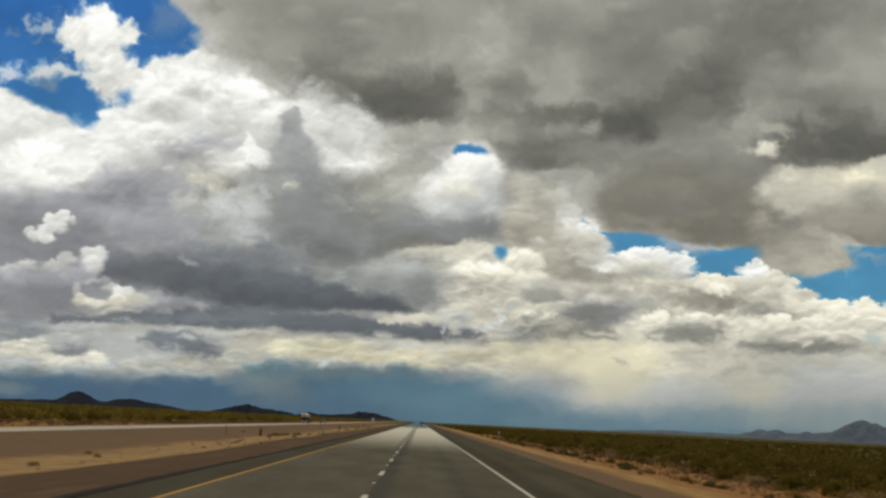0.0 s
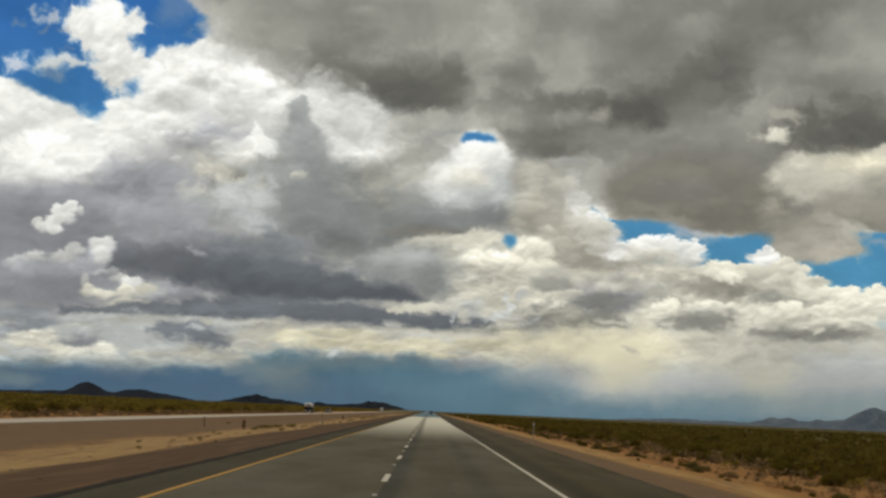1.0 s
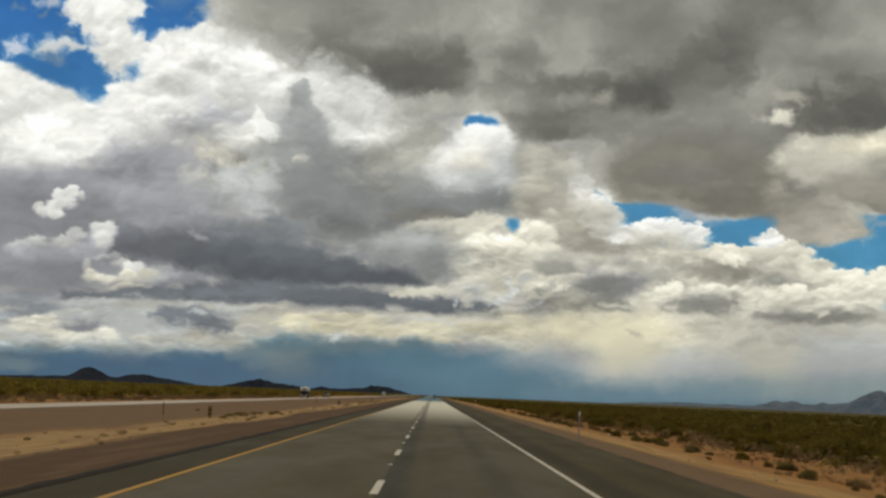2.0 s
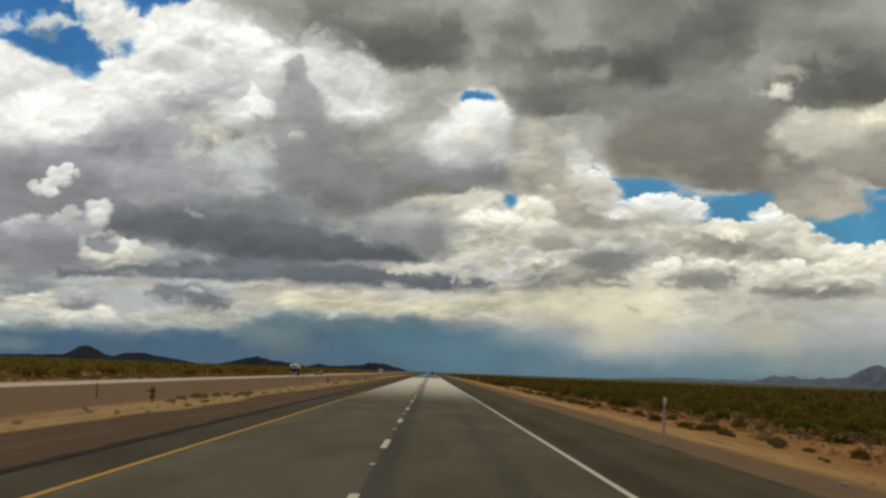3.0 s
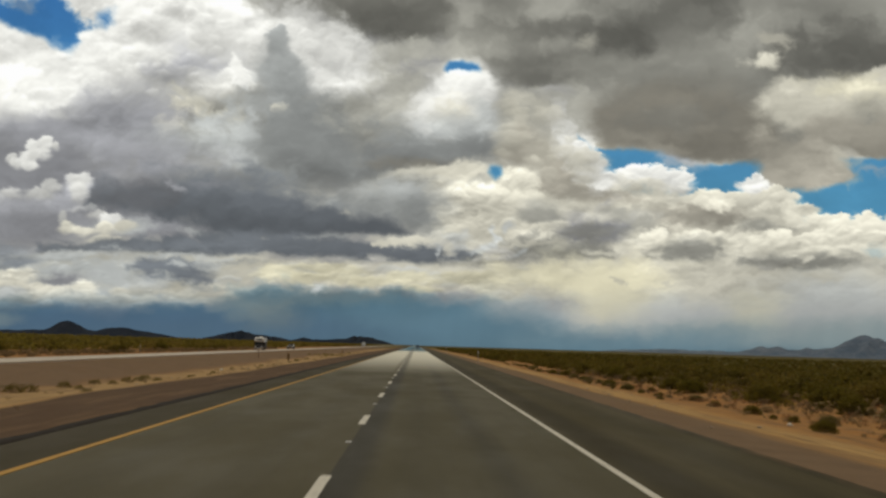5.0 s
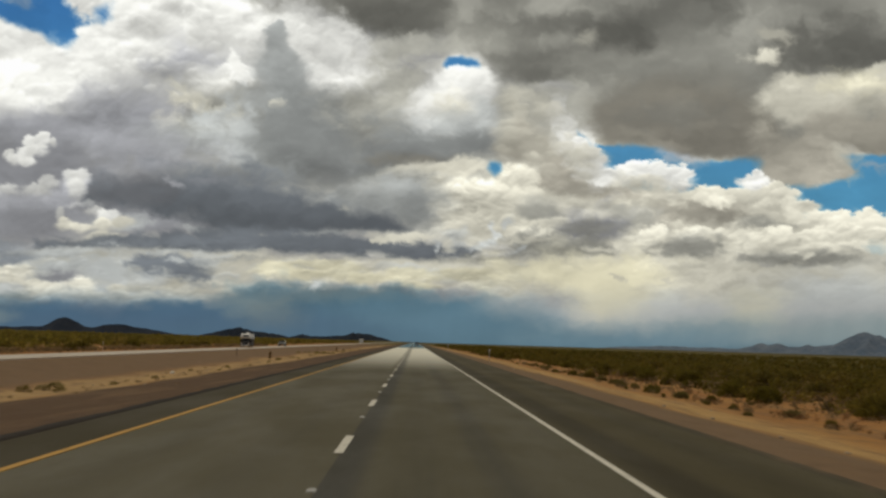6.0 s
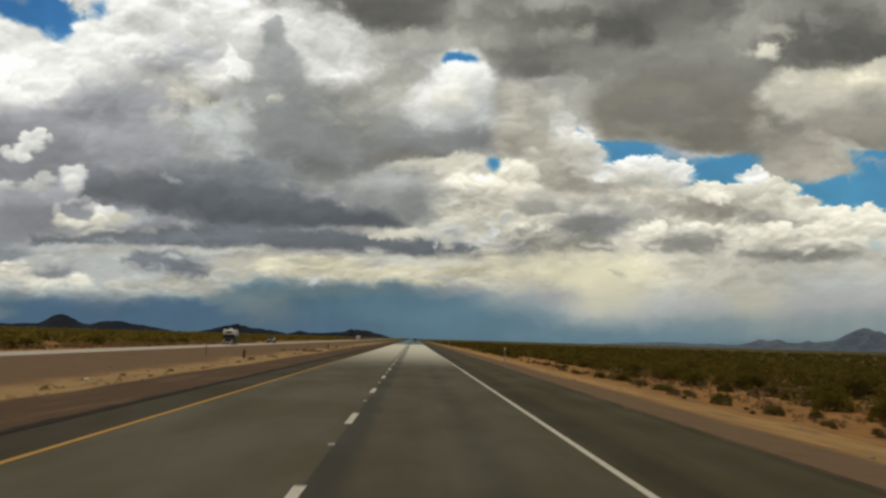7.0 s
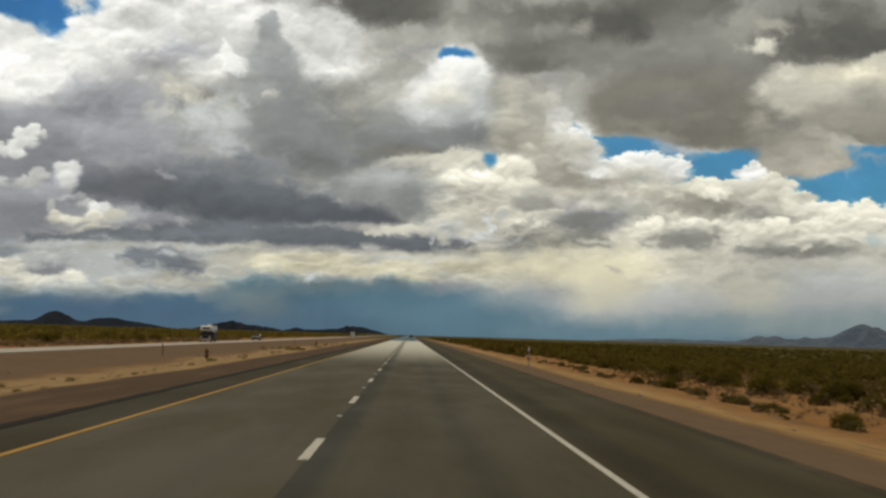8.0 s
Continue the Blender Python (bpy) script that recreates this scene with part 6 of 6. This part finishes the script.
def motorhome(x, y, z):
    """A motorhome with a bed over its cab; its front looks to -y."""
    ob = thing("motorhome", pose(x, y, z) @ Matrix.Diagonal((0.9, 0.9, 0.9, 1)), "white motorhome with overcab bed and dark front on the carriageway", "motorhome")
    part("body", profile_body(2.35, [(0.1, 1.95), (-0.75, 2.12), (-0.95, 2.4), (-0.8, 2.95), (-0.4, 3.08), (4.5, 3.08), (4.65, 2.9), (4.65, 1.95)], 0.05, 0.06), PAINT_WHITE, ob, "white upper coach body with an overcab bulge")
    # shadow under the white shell is painted into the brown of these two
    part("lower_body", profile_body(2.33, [(0.1, 0.55), (0.1, 1.95), (4.64, 1.95), (4.64, 0.6), (4.0, 0.45)], 0.0, 0.04), PAINT_SHADED_BROWN, ob, "brown lower coach body, darkened as in shadow")
    part("cab", profile_body(2.0, [(0.15, 0.5), (0.15, 2.02), (-0.35, 1.98), (-0.85, 1.35), (-1.55, 1.2), (-1.68, 0.95), (-1.68, 0.5)], 0.12, 0.05), PAINT_SHADED_BROWN, ob, "brown cab, darkened as in shadow")
    glass = block(0, 0, 0, 1.62, 0.02, 0.72, 0.008)
    part("windscreen", glass, GLASS_DARK, ob, "dark windscreen").matrix_basis = pose(0, -0.87, 1.36, -38, 0, 0)
    for s in (-1, 1):
        part("side_window", block(s * 0.965, -0.25, 1.35, 0.02, 0.55, 0.5, 0.006), GLASS_DARK, ob, "dark side window")
        part("headlight", block(s * 0.76, -1.68, 0.82, 0.3, 0.05, 0.2, 0.015), LENS, ob, "clear headlight")
        part("indicator", block(s * 0.76, -1.685, 0.7, 0.28, 0.04, 0.08, 0.01), AMBER, ob, "amber indicator lamp")
        arm = part("mirror", block(s * 1.22, -0.62, 1.3, 0.2, 0.1, 0.42, 0.03), BLACK, ob, "black door mirror")
        part("mirror_arm", block(s * 1.05, -0.6, 1.45, 0.26, 0.03, 0.03), BLACK, arm)
        part("coach_window", block(s * 1.155, 1.9, 1.75, 0.03, 1.1, 0.6, 0.01), GLASS_DARK, ob, "dark coach window")
        part("coach_window", block(s * 1.155, 3.7, 1.75, 0.03, 0.8, 0.6, 0.01), GLASS_DARK, ob, "dark coach window")
        part("stripe", block(s * 1.172, 2.35, 1.25, 0.012, 4.3, 0.16), PAINT_SHADED_BROWN, ob, "brown side stripe")
        for wy in (-0.95, 3.1):
            wheel(ob, s * 0.92, wy, 0.38, 0.24)
    part("overcab_window", block(0, -0.93, 2.42, 1.3, 0.04, 0.34, 0.01), GLASS_DARK, ob, "dark overcab window")
    part("grille", block(0, -1.68, 0.72, 1.1, 0.04, 0.34, 0.01), BLACK, ob, "black grille")
    part("bumper", block(0, -1.74, 0.42, 2.05, 0.16, 0.24, 0.04), CHROME, ob, "bright bumper")
    part("air_conditioner", block(0.1, 1.6, 3.07, 0.75, 1.0, 0.3, 0.08, 0.85), PAINT_WHITE, ob, "white roof air conditioner")
    part("roof_vent", block(-0.3, 3.5, 3.07, 0.4, 0.4, 0.12, 0.03), PAINT_WHITE, ob, "white roof vent")
    return ob


def car(x, y, z, turn, paint, label):
    ob = thing("car", pose(x, y, z, 0, 0, turn), label, "car")
    part("body", profile_body(1.78, [(-2.2, 0.35), (-2.25, 0.7), (-1.2, 0.92), (1.5, 0.95), (2.2, 0.88), (2.25, 0.4), (1.9, 0.3), (-1.9, 0.28)], 0.08, 0.06), paint, ob)
    part("cabin", profile_body(1.62, [(-1.15, 0.88), (-0.45, 1.4), (0.9, 1.43), (1.75, 0.92)], 0.18, 0.04), GLASS_DARK, ob, "dark glazed cabin")
    part("roof", block(0, 0.22, 1.405, 1.24, 1.35, 0.05, 0.02), paint, ob)
    for s in (-1, 1):
        part("headlight", block(s * 0.68, -2.23, 0.62, 0.34, 0.06, 0.14, 0.02), LENS, ob, "clear headlight")
        part("tail_light", block(s * 0.7, 2.22, 0.68, 0.3, 0.06, 0.16, 0.02), plain("red_lens", (0.3, 0.01, 0.01), 0.25), ob, "red tail light")
        for wy in (-1.35, 1.35):
            wheel(ob, s * 0.8, wy, 0.32, 0.2)
    part("bumper", block(0, -2.24, 0.32, 1.7, 0.12, 0.2, 0.04), BLACK, ob, "dark bumper")
    return ob


def lorry(x, y, z):
    ob = thing("lorry", pose(x, y, z) @ Matrix.Diagonal((0.78, 0.78, 0.72, 1)), "white box lorry far off on the far carriageway", "lorry")
    part("box_body", block(0, 4.2, 1.0, 2.5, 7.6, 2.9, 0.05), PAINT_WHITE, ob, "white box body")
    part("cab", profile_body(2.35, [(0.2, 0.6), (0.2, 2.9), (-0.5, 2.95), (-1.0, 1.9), (-1.5, 1.6), (-1.6, 0.6)], 0.06, 0.06), PAINT_WHITE, ob, "white cab")
    part("windscreen", block(0, 0, 0, 1.9, 0.03, 0.9, 0.01), GLASS_DARK, ob, "dark windscreen").matrix_basis = pose(0, -1.0, 1.92, -27, 0, 0)
    part("grille", block(0, -1.6, 0.8, 1.3, 0.05, 0.6, 0.01), BLACK, ob, "dark grille")
    part("bumper", block(0, -1.64, 0.42, 2.3, 0.16, 0.28, 0.04), CHROME, ob, "bright bumper")
    for s in (-1, 1):
        part("headlight", block(s * 0.9, -1.6, 0.85, 0.3, 0.06, 0.2, 0.02), LENS, ob, "clear headlight")
        for wy in (-0.7, 5.6, 6.7):
            wheel(ob, s * 1.0, wy, 0.5, 0.3)
    return ob


motorhome(-33.0, 350.0, -0.62)
car(-33.0, 415.0, -0.62, 0, PAINT_DARK, "dark car with pale roof glare on the far carriageway")
lorry(-33.0, 860.0, -0.62)
car(1.9, 700.0, 0.004, 180, PAINT_DARK, "dark car driving far ahead in the lane")

# ---- stones and litter on the verge ----
rng = random.Random(5)


def stone_mesh(seed):
    r = random.Random(seed)
    bm = bmesh.new()
    bmesh.ops.create_icosphere(bm, subdivisions=1, radius=1.0)
    for v in bm.verts:
        v.co *= r.uniform(0.75, 1.15)
        v.co.z *= 0.6
    me = bpy.data.meshes.new("stone")
    bm.to_mesh(me)
    bm.free()
    me.materials.append(STONE)
    return me


STONES = [stone_mesh(s) for s in range(4)]
for i in range(70):
    side = rng.random() < 0.65
    x = rng.uniform(7.6, 14) if side else rng.gauss(-13.5, 2.5)
    y = rng.uniform(12, 240)
    r = rng.uniform(0.03, 0.09)
    ob = new("stone", STONES[i % 4])
    ob.matrix_basis = pose(x, y, float(ground_height(x, y)) + r * 0.25, 0, 0, rng.uniform(0, 360)) @ Matrix.Diagonal((r, r * rng.uniform(0.7, 1.3), r, 1))
    tagged(ob, "small pale stone lying on the sandy verge", "stone", "stones on the verge")


def litter(x, y, size, label):
    """A crumpled scrap of plastic or paper."""
    r = random.Random(int(y))
    bm = bmesh.new()
    bmesh.ops.create_icosphere(bm, subdivisions=2, radius=1.0)
    for v in bm.verts:
        v.co *= r.uniform(0.55, 1.1)
        v.co.z *= 0.7
    me = bpy.data.meshes.new("litter")
    bm.to_mesh(me)
    bm.free()
    me.materials.append(LITTER)
    ob = new("litter", me)
    ob.matrix_basis = pose(x, y, float(ground_height(x, y)) + size * 0.3, 0, 0, y) @ Matrix.Diagonal((size, size * 0.8, size, 1))
    tagged(ob, label, "litter", "litter beside the road")


litter(-14.6, 187.0, 0.16, "crumpled pale plastic bag on the median sand")
litter(16.6, 140.0, 0.13, "crumpled white paper scrap on the sandy verge")
litter(17.8, 205.0, 0.1, "small white scrap caught beside the bushes")
